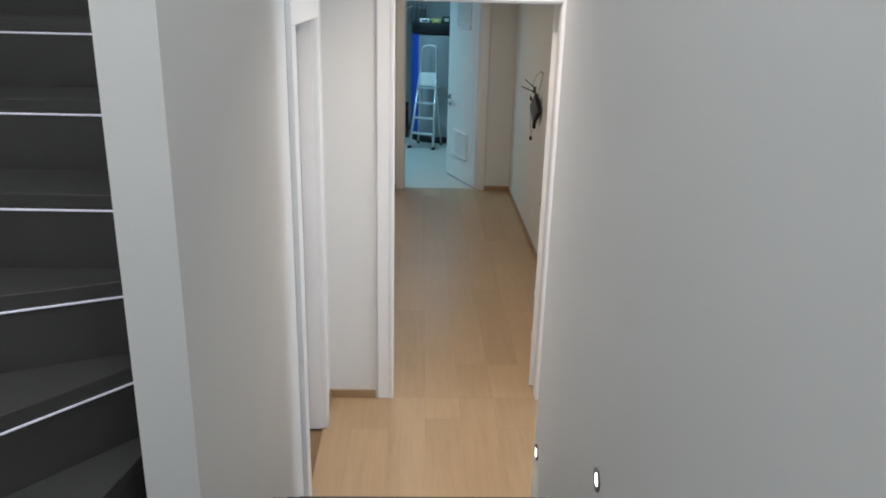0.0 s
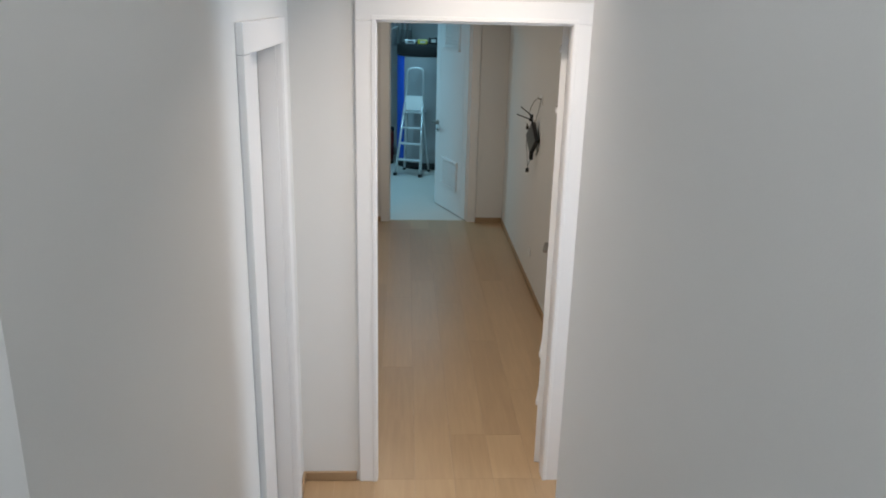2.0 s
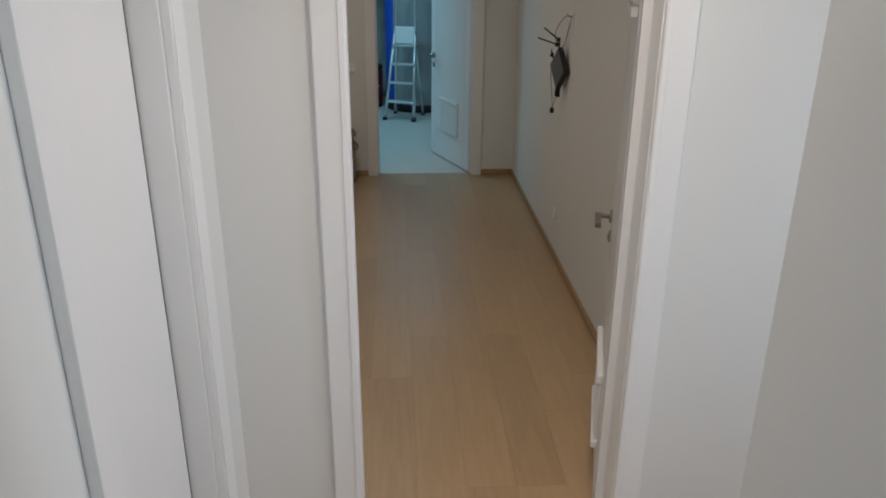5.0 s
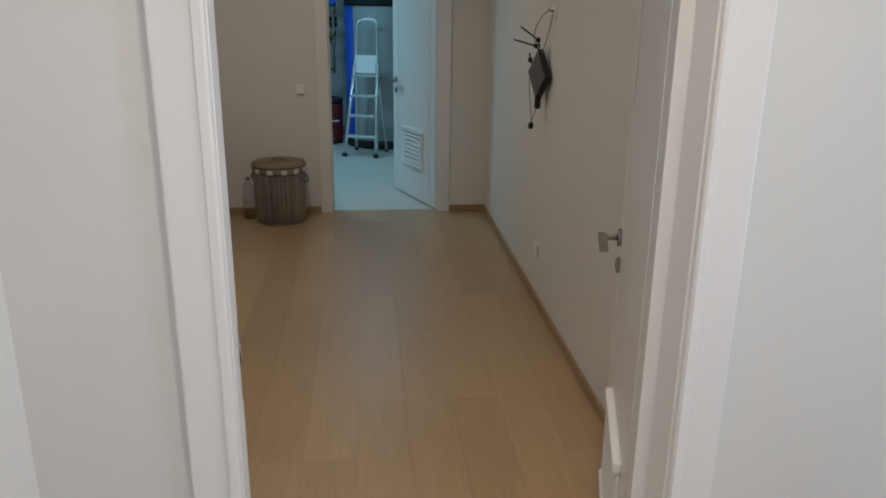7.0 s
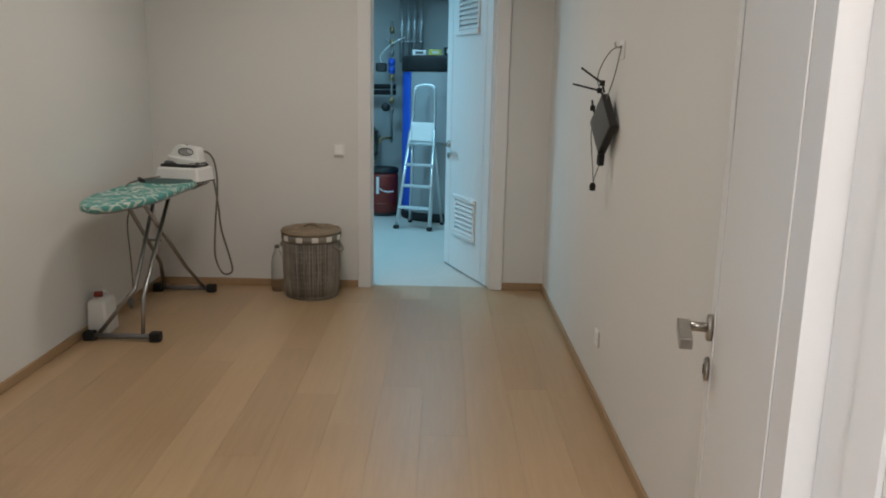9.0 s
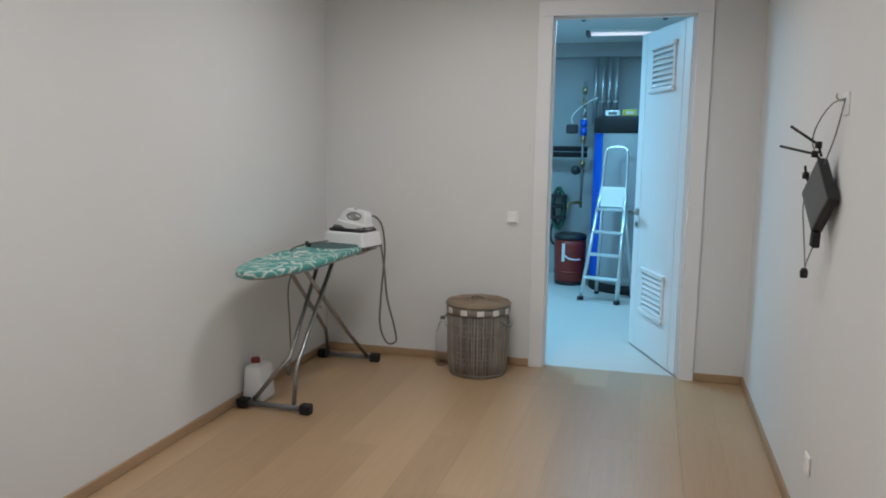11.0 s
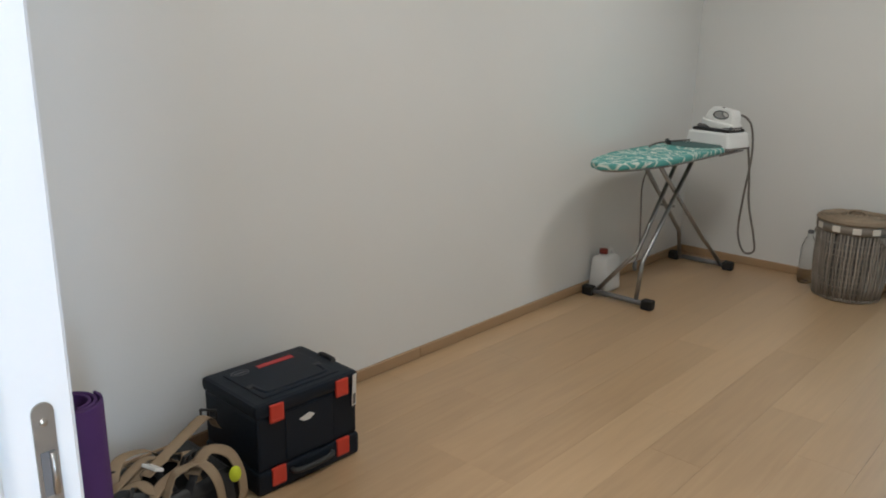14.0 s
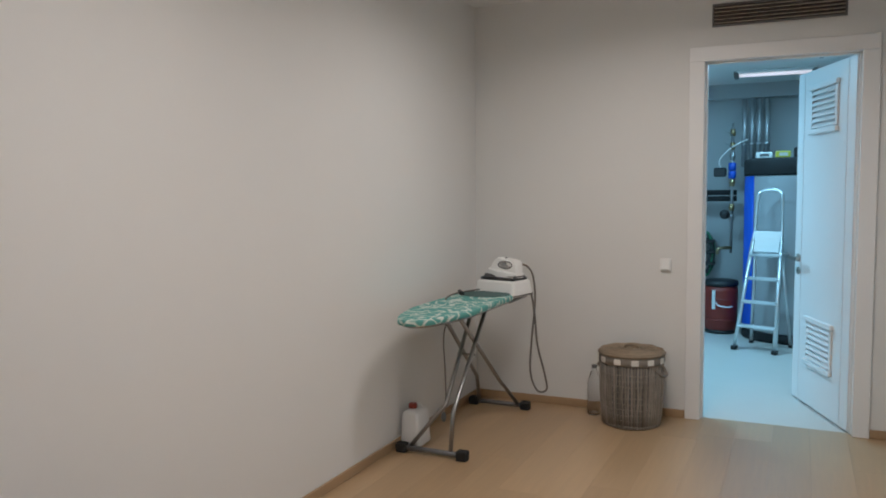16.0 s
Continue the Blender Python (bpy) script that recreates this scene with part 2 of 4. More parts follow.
def tube(points, r, seg=10, into=None, closed=False, squash=None):
    """A round bar along points; squash (a, b) makes it a flat strap."""
    pts = [Vector(p) for p in points]
    bm = bmesh.new()
    rings, up = [], None
    k = len(pts)
    for i, p in enumerate(pts):
        a, b = pts[(i - 1) % k if closed else max(0, i - 1)], pts[(i + 1) % k if closed else min(k - 1, i + 1)]
        d = (b - a).normalized()
        if up is None:
            up = d.orthogonal().normalized() if squash is None else (Vector((0, 0, 1)) - d * d.z).normalized()
        up = (up - d * up.dot(d)).normalized()
        side = d.cross(up)
        sa, sb = squash or (r, r)
        rr = r[i] / max(r) if isinstance(r, (list, tuple)) else 1.0
        if isinstance(r, (list, tuple)):
            sa = sb = max(r)
        rings.append([bm.verts.new(p + side * (sa * rr * math.cos(2 * math.pi * j / seg)) + up * (sb * rr * math.sin(2 * math.pi * j / seg))) for j in range(seg)])
    n = len(rings)
    for i in range(n if closed else n - 1):
        for j in range(seg):
            f = bm.faces.new((rings[i][j], rings[i][(j + 1) % seg], rings[(i + 1) % n][(j + 1) % seg], rings[(i + 1) % n][j]))
            f.smooth = True
    if not closed:
        bm.faces.new(rings[0][::-1])
        bm.faces.new(rings[-1])
    bmesh.ops.recalc_face_normals(bm, faces=bm.faces[:])
    return join(into, bm)


def lathe(profile, x=0.0, y=0.0, seg=32, into=None, sx=1.0, sy=1.0):
    """A turned shape from (radius, height) pairs about an upright axis."""
    bm = bmesh.new()
    rings = []
    for r, z in profile:
        if r < 1e-5:
            rings.append([bm.verts.new((x, y, z))])
        else:
            rings.append([bm.verts.new((x + sx * r * math.cos(2 * math.pi * j / seg), y + sy * r * math.sin(2 * math.pi * j / seg), z)) for j in range(seg)])
    for a, b in zip(rings, rings[1:]):
        for j in range(seg):
            q = [a[j % len(a)], a[(j + 1) % len(a)], b[(j + 1) % len(b)], b[j % len(b)]]
            q = [v for i, v in enumerate(q) if v not in q[:i]]
            if len(q) > 2:
                bm.faces.new(q).smooth = True
    bmesh.ops.recalc_face_normals(bm, faces=bm.faces[:])
    return join(into, bm)


def prism(outline, z0, z1, bevel=0.0, into=None):
    """An upright slab with the given plan outline."""
    bm = bmesh.new()
    f = bm.faces.new([bm.verts.new((x, y, z0)) for x, y in outline])
    r = bmesh.ops.extrude_face_region(bm, geom=[f])
    for v in r["geom"]:
        if isinstance(v, bmesh.types.BMVert):
            v.co.z = z1
    bmesh.ops.recalc_face_normals(bm, faces=bm.faces[:])
    if bevel:
        bmesh.ops.bevel(bm, geom=bm.edges[:], offset=bevel, segments=2, affect="EDGES", profile=0.6)
    return join(into, bm)


def curve_points(ctrl, steps=8):
    """A smooth line through control points."""
    c = [Vector(p) for p in ctrl]
    c = [2 * c[0] - c[1]] + c + [2 * c[-1] - c[-2]]
    out = []
    for i in range(1, len(c) - 2):
        p0, p1, p2, p3 = c[i - 1:i + 3]
        for s in range(steps):
            t = s / steps
            out.append(0.5 * (2 * p1 + (p2 - p0) * t + (2 * p0 - 5 * p1 + 4 * p2 - p3) * t * t + (3 * p1 - p0 - 3 * p2 + p3) * t ** 3))
    return out + [c[-2]]


def part(name, bm, mat, parent=None, label=""):
    me = bpy.data.meshes.new(name)
    bm.to_mesh(me)
    bm.free()
    me.materials.append(mat)
    ob = new(name, me)
    if parent:
        ob.parent = parent
    if label:
        ob["label"] = label
    return ob


def thing(name, label, category, x=0, y=0, z=0, rz=0, group=""):
    ob = new(name)
    ob.empty_display_size = 0.1
    ob.matrix_basis = pose(x, y, z, 0, 0, rz)
    return tagged(ob, label, category, group)


def structure(name, bm, mat, label, category):
    return tagged(part(name, bm, mat), label, category, kind="structure")


# ---- the plan ----
ROOM_L, ROOM_R, ROOM_F, ROOM_N = -1.262, 1.357, 9.030, 4.561
VEST_N, VEST_L = 4.438, -0.129
STAIR_R, STAIR_END = 0.840, 3.366
D1A, D1B, D2A, D2B, DH = 0.198, 1.036, 0.170, 1.005, 2.135
CEIL, VCEIL = 2.58, 2.72
SPINE = 2.072
RISE, RISE2, GO = 0.184, 0.1905, 0.25
LAND = 4 * RISE
EAST = 3.0



def pierced(u0, u1, a, b, door, top, t0, t1, along="x"):
    """A wall in one piece with a doorway from a to b: it runs from u0 to u1 along an axis and is t0 to t1 thick across it."""
    bm = prism([(u0, 0), (a, 0), (a, door), (b, door), (b, 0), (u1, 0), (u1, top), (u0, top)], t0, t1)
    if along == "x":
        m = Matrix(((1, 0, 0, 0), (0, 0, 1, 0), (0, 1, 0, 0), (0, 0, 0, 1)))
    else:
        m = Matrix(((0, 0, 1, 0), (1, 0, 0, 0), (0, 1, 0, 0), (0, 0, 0, 1)))
    moved(bm, m)
    bmesh.ops.recalc_face_normals(bm, faces=bm.faces[:])
    return bm


structure("wall_doorway", pierced(-1.45, EAST + 0.15, D1A, D1B, DH, 4.8, VEST_N, ROOM_N), PLASTER, "white painted wall with a doorway into the laundry room", "wall")
structure("wall_far", pierced(-1.45, 2.35, D2A, D2B, DH, 2.9, ROOM_F, ROOM_F + 0.12), PLASTER, "white painted wall with a doorway into the service room", "wall")
structure("wall_left", box(-1.45, ROOM_N, 0, ROOM_L, ROOM_F, 2.9), PLASTER, "plain white painted long wall", "wall")
structure("wall_right", box(ROOM_R, ROOM_N, 0, ROOM_R + 0.14, ROOM_F, 2.9), PLASTER, "plain white painted wall with a hanging router", "wall")
structure("ceiling_room", box(-1.45, ROOM_N, CEIL, ROOM_R + 0.14, ROOM_F, CEIL + 0.1), CEILP, "white painted ceiling", "ceiling")
# spine wall between the two flights, with the low cupboard door in it
C3A, C3B, C3H = 3.525, 4.118, 2.042
structure("wall_spine", pierced(SPINE, VEST_N, C3A, C3B, C3H, 4.8, VEST_L - 0.118, VEST_L, "y"), PLASTER, "white painted wall between the stair flights", "wall")
structure("wall_stair_right", box(STAIR_R, -0.5, 0, STAIR_R + 0.14, STAIR_END, 4.8), PLASTER, "plain pale wall along the stairs with small step lights", "wall")
structure("wall_stair_back", box(-1.45, -0.64, 0, STAIR_R + 0.14, -0.5, 4.8), PLASTER, "plain white wall behind the stair landing", "wall")
structure("wall_stair_left", box(-1.45, -0.5, 0, -1.30, VEST_N, 4.8), PLASTER, "plain white outer wall of the stairs", "wall")
structure("wall_vestibule_south", box(STAIR_R + 0.14, STAIR_END - 0.14, 0, EAST + 0.15, STAIR_END, 2.9), PLASTER, "plain white wall of the side passage", "wall")
w = box(EAST, STAIR_END, 0, EAST + 0.15, VEST_N, 0.45)
box(EAST, STAIR_END, 2.45, EAST + 0.15, VEST_N, 2.9, into=w)
box(EAST, STAIR_END, 0.45, EAST + 0.15, STAIR_END + 0.06, 2.45, into=w)
box(EAST, STAIR_END + 0.54, 0.45, EAST + 0.15, VEST_N, 2.45, into=w)
structure("wall_window", w, PLASTER, "white wall with a tall window", "wall")
structure("ceiling_vestibule", box(VEST_L, STAIR_END - 0.14, VCEIL, EAST + 0.15, VEST_N, VCEIL + 0.12), CEILP, "white painted ceiling of the passage", "ceiling")
structure("wall_bulkhead", box(VEST_L, STAIR_END - 0.14, VCEIL + 0.12, STAIR_R + 0.14, STAIR_END, 4.8), PLASTER, "white painted bulkhead above the stairs", "wall")
structure("ceiling_stair", box(-1.45, -0.64, 4.8, STAIR_R + 0.14, VEST_N, 4.9), CEILP, "white painted ceiling over the stairs", "ceiling")
# service room
SX0, SX1, SY1, SCEIL = -1.3, 2.2, 12.70, 2.42
structure("wall_service_left", box(SX0 - 0.14, ROOM_F + 0.12, 0, SX0, SY1 + 0.14, 2.9), GREYWALL, "plain grey wall of the service room", "wall")
structure("wall_service_right", box(SX1, ROOM_F + 0.12, 0, SX1 + 0.14, SY1 + 0.14, 2.9), GREYWALL, "plain grey wall of the service room", "wall")
structure("wall_service_back", box(SX0, SY1, 0, SX1, SY1 + 0.14, 2.9), GREYWALL, "plain grey back wall behind the pipes", "wall")
structure("beam_service", box(SX0, SY1 - 0.16, SCEIL - 0.14, SX1, SY1, SCEIL), GREYWALL, "grey painted downstand beam", "beam")
structure("ceiling_service", box(SX0, ROOM_F + 0.12, SCEIL, SX1, SY1, SCEIL + 0.1), CEILP, "white painted ceiling of the service room", "ceiling")
structure("floor_service", box(SX0, ROOM_F + 0.06, -0.06, SX1, SY1, -0.002), RESIN, "pale grey screed floor", "floor")
floor = structure("floor", box(-1.45, 3.2, -0.08, EAST + 0.15, ROOM_F + 0.06, -0.014), JOINT, "warm oak plank floor", "floor")
structure("ground", box(-40, -40, -0.4, 40, 40, -0.1), RESIN, "pale ground outside", "ground")


# ---- doors and trim ----
def casing(name, a, b, h, face, depth, label, side=1, width=0.085, proud=0.016, bead=False):
    """Flat architrave, with or without an inner bead, on one face of an opening along x; side -1: it stands towards -y."""
    ob = tagged(new(name), label, "door frame", kind="structure")
    y0, y1 = (face - proud, face) if side < 0 else (face, face + proud)
    s = proud * 0.2
    ys0, ys1 = (face - proud - s, face - proud) if side < 0 else (face + proud, face + proud + s)
    for x0, x1, z0, z1, st in ((a - width + 0.012, a + 0.012, 0, h - 0.012, "l"), (b - 0.012, b + width - 0.012, 0, h - 0.012, "r"), (a - width + 0.012, b + width - 0.012, h - 0.012, h + width - 0.012, "t")):
        bm = box(x0, y0, z0, x1, y1, z1, 0.004, seg=2)
        if bead and st == "l":
            box(x1 - 0.020, ys0, z0, x1 - 0.003, ys1, z1 + 0.003, 0.0015, bm)
        elif bead and st == "r":
            box(x0 + 0.003, ys0, z0, x0 + 0.020, ys1, z1 + 0.003, 0.0015, bm)
        elif bead:
            box(a - 0.009, ys0, z0 + 0.003, b + 0.009, ys1, z0 + 0.020, 0.0015, bm)
        part("architrave", bm, LACQUER, ob)
    return ob


def lining(name, a, b, h, y0, y1, stop, label):
    """The jamb boards inside an opening with a rebate stop; stop is (y0, y1)."""
    ob = tagged(new(name), label, "door frame", kind="structure")
    for x0, x1, z0, z1, sx0, sx1, sz0, sz1 in ((a, a + 0.014, 0, h - 0.014, a + 0.014, a + 0.025, 0, h - 0.025), (b - 0.014, b, 0, h - 0.014, b - 0.025, b - 0.014, 0, h - 0.025), (a, b, h - 0.014, h, a + 0.014, b - 0.014, h - 0.025, h - 0.014)):
        bm = box(x0, y0, z0, x1, y1, z1, 0.002)
        box(sx0, stop[0], sz0, sx1, stop[1], sz1, 0.003, bm)
        part("jamb", bm, LACQUER, ob)
    return ob


f1 = casing("door_frame_1", D1A + 0.012, D1B - 0.012, DH - 0.006, VEST_N, 0, "white lacquered architrave round the doorway", -1, bead=True)
casing("door_frame_1_inner", D1A - 0.012, D1B + 0.012, DH + 0.012, ROOM_N, 0, "white lacquered architrave on the laundry side", 1, 0.075, 0.007)
j1 = lining("door_lining_1", D1A, D1B, DH, VEST_N, ROOM_N, (VEST_N + 0.002, VEST_N + 0.056), "white lacquered door lining with a steel strike plate")
bm = moved(prism([(0.0095 * math.cos(a * math.pi / 8), 0.075 + 0.0095 * math.sin(a * math.pi / 8)) for a in range(9)] + [(-0.0095 * math.cos(a * math.pi / 8), -0.075 - 0.0095 * math.sin(a * math.pi / 8)) for a in range(9)], 0, 0.0016), Matrix(((0, 0, 1, 0), (1, 0, 0, 0), (0, 1, 0, 0), (0, 0, 0, 1))))
strike = part("strike_plate", bm, STEEL, j1, "brushed steel strike plate")
strike.location = (D1A + 0.0150, ROOM_N - 0.027, 0.925)
part("latch_hole", box(0.0016, -0.006, -0.005, 0.0022, 0.006, 0.038, 0), GREYP, strike)
part("latch_lip", tube([(0.003, 0.004, -0.004), (0.003, 0.004, 0.037)], 0.003, 8), STEEL, strike)
for sz in (0.066, -0.060):
    part("screw", moved(lathe([(0.0, 0.0016), (0.0035, 0.0014), (0.004, 0.0)], seg=12), pose(0.0015, 0, sz, 0, 90, 0)), STEEL, strike)
casing("door_frame_2", D2A, D2B, DH, ROOM_F, 0, "white lacquered architrave round the service room door", -1)
lining("door_lining_2", D2A, D2B, DH, ROOM_F, ROOM_F + 0.12, (ROOM_F + 0.03, ROOM_F + 0.072), "white lacquered door lining")


def lever(parent, x, z, face, turn=1):
    """A lever handle on a round rose, with a key rose below. face: +1 or -1, the side of the leaf; turn: where the lever points."""
    y = face * 0.021
    h = part("handle", lathe([(0.0, 0.011), (0.024, 0.010), (0.026, 0.008), (0.026, 0.0), (0, 0)], seg=24), STEEL, parent, "brushed steel lever handle")
    h.matrix_basis = pose(x, y, z, -90 * face, 0, 0)
    bm = tube([(0, 0, 0.008), (0, 0, 0.046)], 0.0095, 14)
    bx = (-0.012, 0.118) if turn > 0 else (-0.118, 0.012)
    box(bx[0], -0.011, 0.042, bx[1], 0.011, 0.066, 0.003, bm, 2)
    part("lever", bm, STEEL, h)
    k = part("key_rose", lathe([(0.0, 0.009), (0.022, 0.008), (0.024, 0.006), (0.024, 0.0), (0, 0)], seg=24), STEEL, parent, "steel key rose")
    k.matrix_basis = pose(x, y, z - 0.085, -90 * face, 0, 0)
    part("keyhole", box(-0.003, -0.009, 0.0085, 0.003, 0.009, 0.0105), BLACK, k)
    return h


def louvre(parent, x0, x1, z0, z1, name="louvre"):
    """A framed ventilation louvre standing proud of both faces."""
    for face in (1, -1):
        y0, y1 = (0.020, 0.032) if face > 0 else (-0.032, -0.020)
        r0, r1 = (0.020, 0.044) if face > 0 else (-0.044, -0.020)
        bm = box(x0 - 0.008, r0, z0 - 0.004, x1 + 0.008, r1, z0 + 0.028, 0.008, seg=2)
        box(x0 - 0.008, r0, z1 - 0.028, x1 + 0.008, r1, z1 + 0.004, 0.008, bm, 2)
        box(x0, y0, z0 + 0.03, x0 + 0.03, y1, z1 - 0.03, 0.004, bm)
        box(x1 - 0.03, y0, z0 + 0.03, x1, y1, z1 - 0.03, 0.004, bm)
        fr = part(name, bm, LACQUER, parent, "white louvred vent")
        n = 7
        for i in range(n):
            z = z0 + 0.03 + (i + 0.5) * (z1 - z0 - 0.06) / n
            s = box(x0 + 0.028, -0.0025, -0.017, x1 - 0.028, 0.0025, 0.017, 0.001)
            part("slat", moved(s, pose(0, (y0 + y1) / 2, z, 35 * face, 0, 0)), LACQUER, fr)


def leaf(name, label, x, y, rz, width, height, vents, handle_z, flip=1, backset=0.065):
    """A flush door leaf from its hinge along local +x."""
    ob = tagged(new(name), label, "door", kind="structure")
    ob.matrix_basis = pose(x, y, 0.008, 0, 0, rz)
    holes = [(v[0], v[1]) for v in vents]
    vx0, vx1 = width * 0.5 - 0.19, width * 0.5 + 0.19
    zs = [0.0]
    for a, b in holes:
        zs += [a + 0.02, b - 0.02]
    zs.append(height)
    bm = None
    for i in range(len(zs) - 1):
        if i % 2 == 0:
            bm = box(0, -0.020, zs[i], width, 0.020, zs[i + 1], 0, bm)
        else:
            bm = box(0, -0.020, zs[i], vx0 + 0.02, 0.020, zs[i + 1], 0, bm)
            box(vx1 - 0.02, -0.020, zs[i], width, 0.020, zs[i + 1], 0, bm)
            box(vx0 + 0.02, -0.003, zs[i], vx1 - 0.02, 0.003, zs[i + 1], 0, bm)
    bmesh.ops.remove_doubles(bm, verts=bm.verts[:], dist=0.0005)
    part("panel", bm, LACQUER, ob)
    part("edge_strip", box(width + 0.0005, -0.016, 0.002, width + 0.003, 0.016, height - 0.002, 0.001), LACQUER, ob)
    for u in (0.10, width - 0.10):
        part("bead", box(u - 0.003, 0.0205, 0.0, u + 0.003, 0.0225, height, 0.0008), LACQUER, ob)
    # black strip deepens the shadow of the gap under the leaf
    part("gap_shadow", box(0.004, -0.017, -0.004, width - 0.004, 0.017, -0.0005), RUBBER, ob)
    for a, b in vents:
        louvre(ob, vx0, vx1, a, b)
    for f in (1, -1):
        lever(ob, width - backset, handle_z, f, -1)
    for hz in (0.25, 1.05, 1.85):
        part("hinge", lathe([(0, hz - 0.045), (0.006, hz - 0.045), (0.006, hz + 0.045), (0, hz + 0.045)], -0.004, 0.024 * flip, 10), STEEL, ob, "steel hinge")
    part("lock_face", box(width + 0.003, -0.010, handle_z - 0.13, width + 0.0045, 0.010, handle_z + 0.07, 0.0005), STEEL, ob, "steel lock face plate")
    return ob


leaf("door_1", "white flush door standing open, with a louvred vent", D1B - 0.018, ROOM_N + 0.006, 75.6, 0.822, 2.105, [(0.20, 0.495), (1.71, 2.005)], 0.900, -1, 0.048)
leaf("door_2", "white flush door standing open, with two louvred vents", D2B - 0.016, ROOM_F + 0.066, 111.0, 0.805, 2.105, [(0.265, 0.565), (1.71, 2.005)], 0.925, -1)

# cupboard door in the spine wall
ob = tagged(new("door_frame_3"), "white lacquered architrave round the cupboard door", "door frame", kind="structure")
for y0, y1, z0, z1 in ((C3A - 0.084, C3A + 0.004, 0, C3H - 0.004), (C3B - 0.004, C3B + 0.100, 0, C3H - 0.004), (C3A - 0.084, C3B + 0.100, C3H - 0.004, C3H + 0.085)):
    bm = box(VEST_L, y0, z0, VEST_L + 0.022, y1, z1, 0.004, seg=2)
    if y0 > C3A:
        box(VEST_L + 0.022, y0 + 0.004, z0, VEST_L + 0.026, y0 + 0.022, z1 + 0.003, 0.0018, bm)
    part("architrave", bm, LACQUER, ob)
for y0, y1, z0, z1 in ((C3A, C3A + 0.012, 0, C3H - 0.012), (C3B - 0.012, C3B, 0, C3H - 0.012), (C3A, C3B, C3H - 0.012, C3H)):
    part("jamb", box(VEST_L - 0.118, y0, z0, VEST_L, y1, z1, 0.001), LACQUER, ob)
d3 = tagged(new("door_3"), "closed white cupboard door under the stairs", "door", kind="structure")
d3.matrix_basis = pose(VEST_L - 0.085, C3B - 0.016, 0.008, 0, 0, -90)
part("panel", box(0.002, -0.020, 0, C3B - C3A - 0.034, 0.020, C3H - 0.026, 0.002), LACQUER, d3)
# black strip puts the shadow of the open joint beside the leaf
part("joint_shadow", box(-0.004, -0.016, 0, 0.0015, 0.0195, C3H - 0.026), RUBBER, d3, "dark strip standing for the shadow in the door joint")

# skirting
def skirting(name, runs, label):
    ob = tagged(new(name), label, "skirting", kind="structure")
    for x0, y0, x1, y1 in runs:
        bm = box(min(x0, x1), min(y0, y1), 0.001, max(x0, x1), max(y0, y1), 0.050, 0.003)
        part("skirting_board", bm, OAKTRIM, ob)
    return ob


T = 0.012
skirting("baseboard_room", [
    (ROOM_L, ROOM_N, ROOM_L + T, 6.55), (ROOM_L, 6.552, ROOM_L + T, ROOM_F), (ROOM_R - T, ROOM_N, ROOM_R, 6.9), (ROOM_R - T, 6.902, ROOM_R, ROOM_F),
    (ROOM_L + T, ROOM_F - T, D2A - 0.075, ROOM_F), (D2B + 0.075, ROOM_F - T, ROOM_R - T, ROOM_F),
    (ROOM_L + T, ROOM_N, D1A - 0.066, ROOM_N + T), (D1B + 0.066, ROOM_N, ROOM_R - T, ROOM_N + T)], "oak skirting board of the laundry room")
skirting("baseboard_vestibule", [(VEST_L + T, VEST_N - T, D1A - 0.075, VEST_N), (D1B + 0.075, VEST_N - T, EAST, VEST_N), (VEST_L, C3B + 0.101, VEST_L + T, VEST_N), (STAIR_R + 0.14, STAIR_END, EAST, STAIR_END + T)], "oak skirting board of the passage")

# ---- window of the side passage ----
win = tagged(new("window_1"), "tall white framed window with clear glass", "window", kind="structure")
wy0, wy1, wz0, wz1 = STAIR_END + 0.06, STAIR_END + 0.54, 0.45, 2.45
for y0, y1, z0, z1 in ((wy0, wy0 + 0.06, wz0, wz1), (wy1 - 0.06, wy1, wz0, wz1), (wy0 + 0.06, wy1 - 0.06, wz0, wz0 + 0.06), (wy0 + 0.06, wy1 - 0.06, wz1 - 0.06, wz1)):
    part("window_frame", box(EAST + 0.06, y0, z0, EAST + 0.12, y1, z1, 0.004), LACQUER, win)
pn = part("pane", box(EAST + 0.085, wy0 + 0.06, wz0 + 0.06, EAST + 0.093, wy1 - 0.06, wz1 - 0.06), PANE, win)
pn.visible_shadow = False

# ---- stairs ----
stair = tagged(new("staircase"), "dark stone winding stairs with lit nosings", "staircase", kind="structure")
SL, SR = -1.30, VEST_L - 0.118


def slab_step(outline, nose, z, below, lit=True):
    """One solid step: a body under it, a thin tread with the nosing line, and the lit strip under the nosing."""
    part("riser_block", prism(outline, below, z - 0.035), SLATE, stair)
    t = part("tread", prism(outline, z - 0.035, z, 0.004), SLATE, stair)
    if not lit:
        return
    (ax, ay), (bx, by) = nose
    d = Vector((bx - ax, by - ay, 0)).normalized()
    o = Vector((d.y, -d.x, 0)) * 0.004
    part("nosing_light", tube([Vector((ax, ay, z - 0.040)) + d * 0.01 + o, Vector((bx, by, z - 0.040)) - d * 0.01 + o], 0.0030, 6), LED, t, "thin white light strip")


# lower flight, down to the passage
edges = [2.56 + 0.25 * i for i in range(4)]
for i, e in enumerate(edges):
    z = LAND - i * RISE
    if i:
        y0 = edges[i - 1]
        part("riser_block", box(VEST_L, y0, -0.08, STAIR_R, e - 0.02, z - 0.035), SLATE, stair)
        part("tread", box(VEST_L, y0 - 0.002, z - 0.035, STAIR_R, e, z, 0.004), SLATE, stair)
part("landing", box(VEST_L + 0.002, -0.5, -0.08, STAIR_R, 2.56, LAND, 0.004), SLATE, stair)
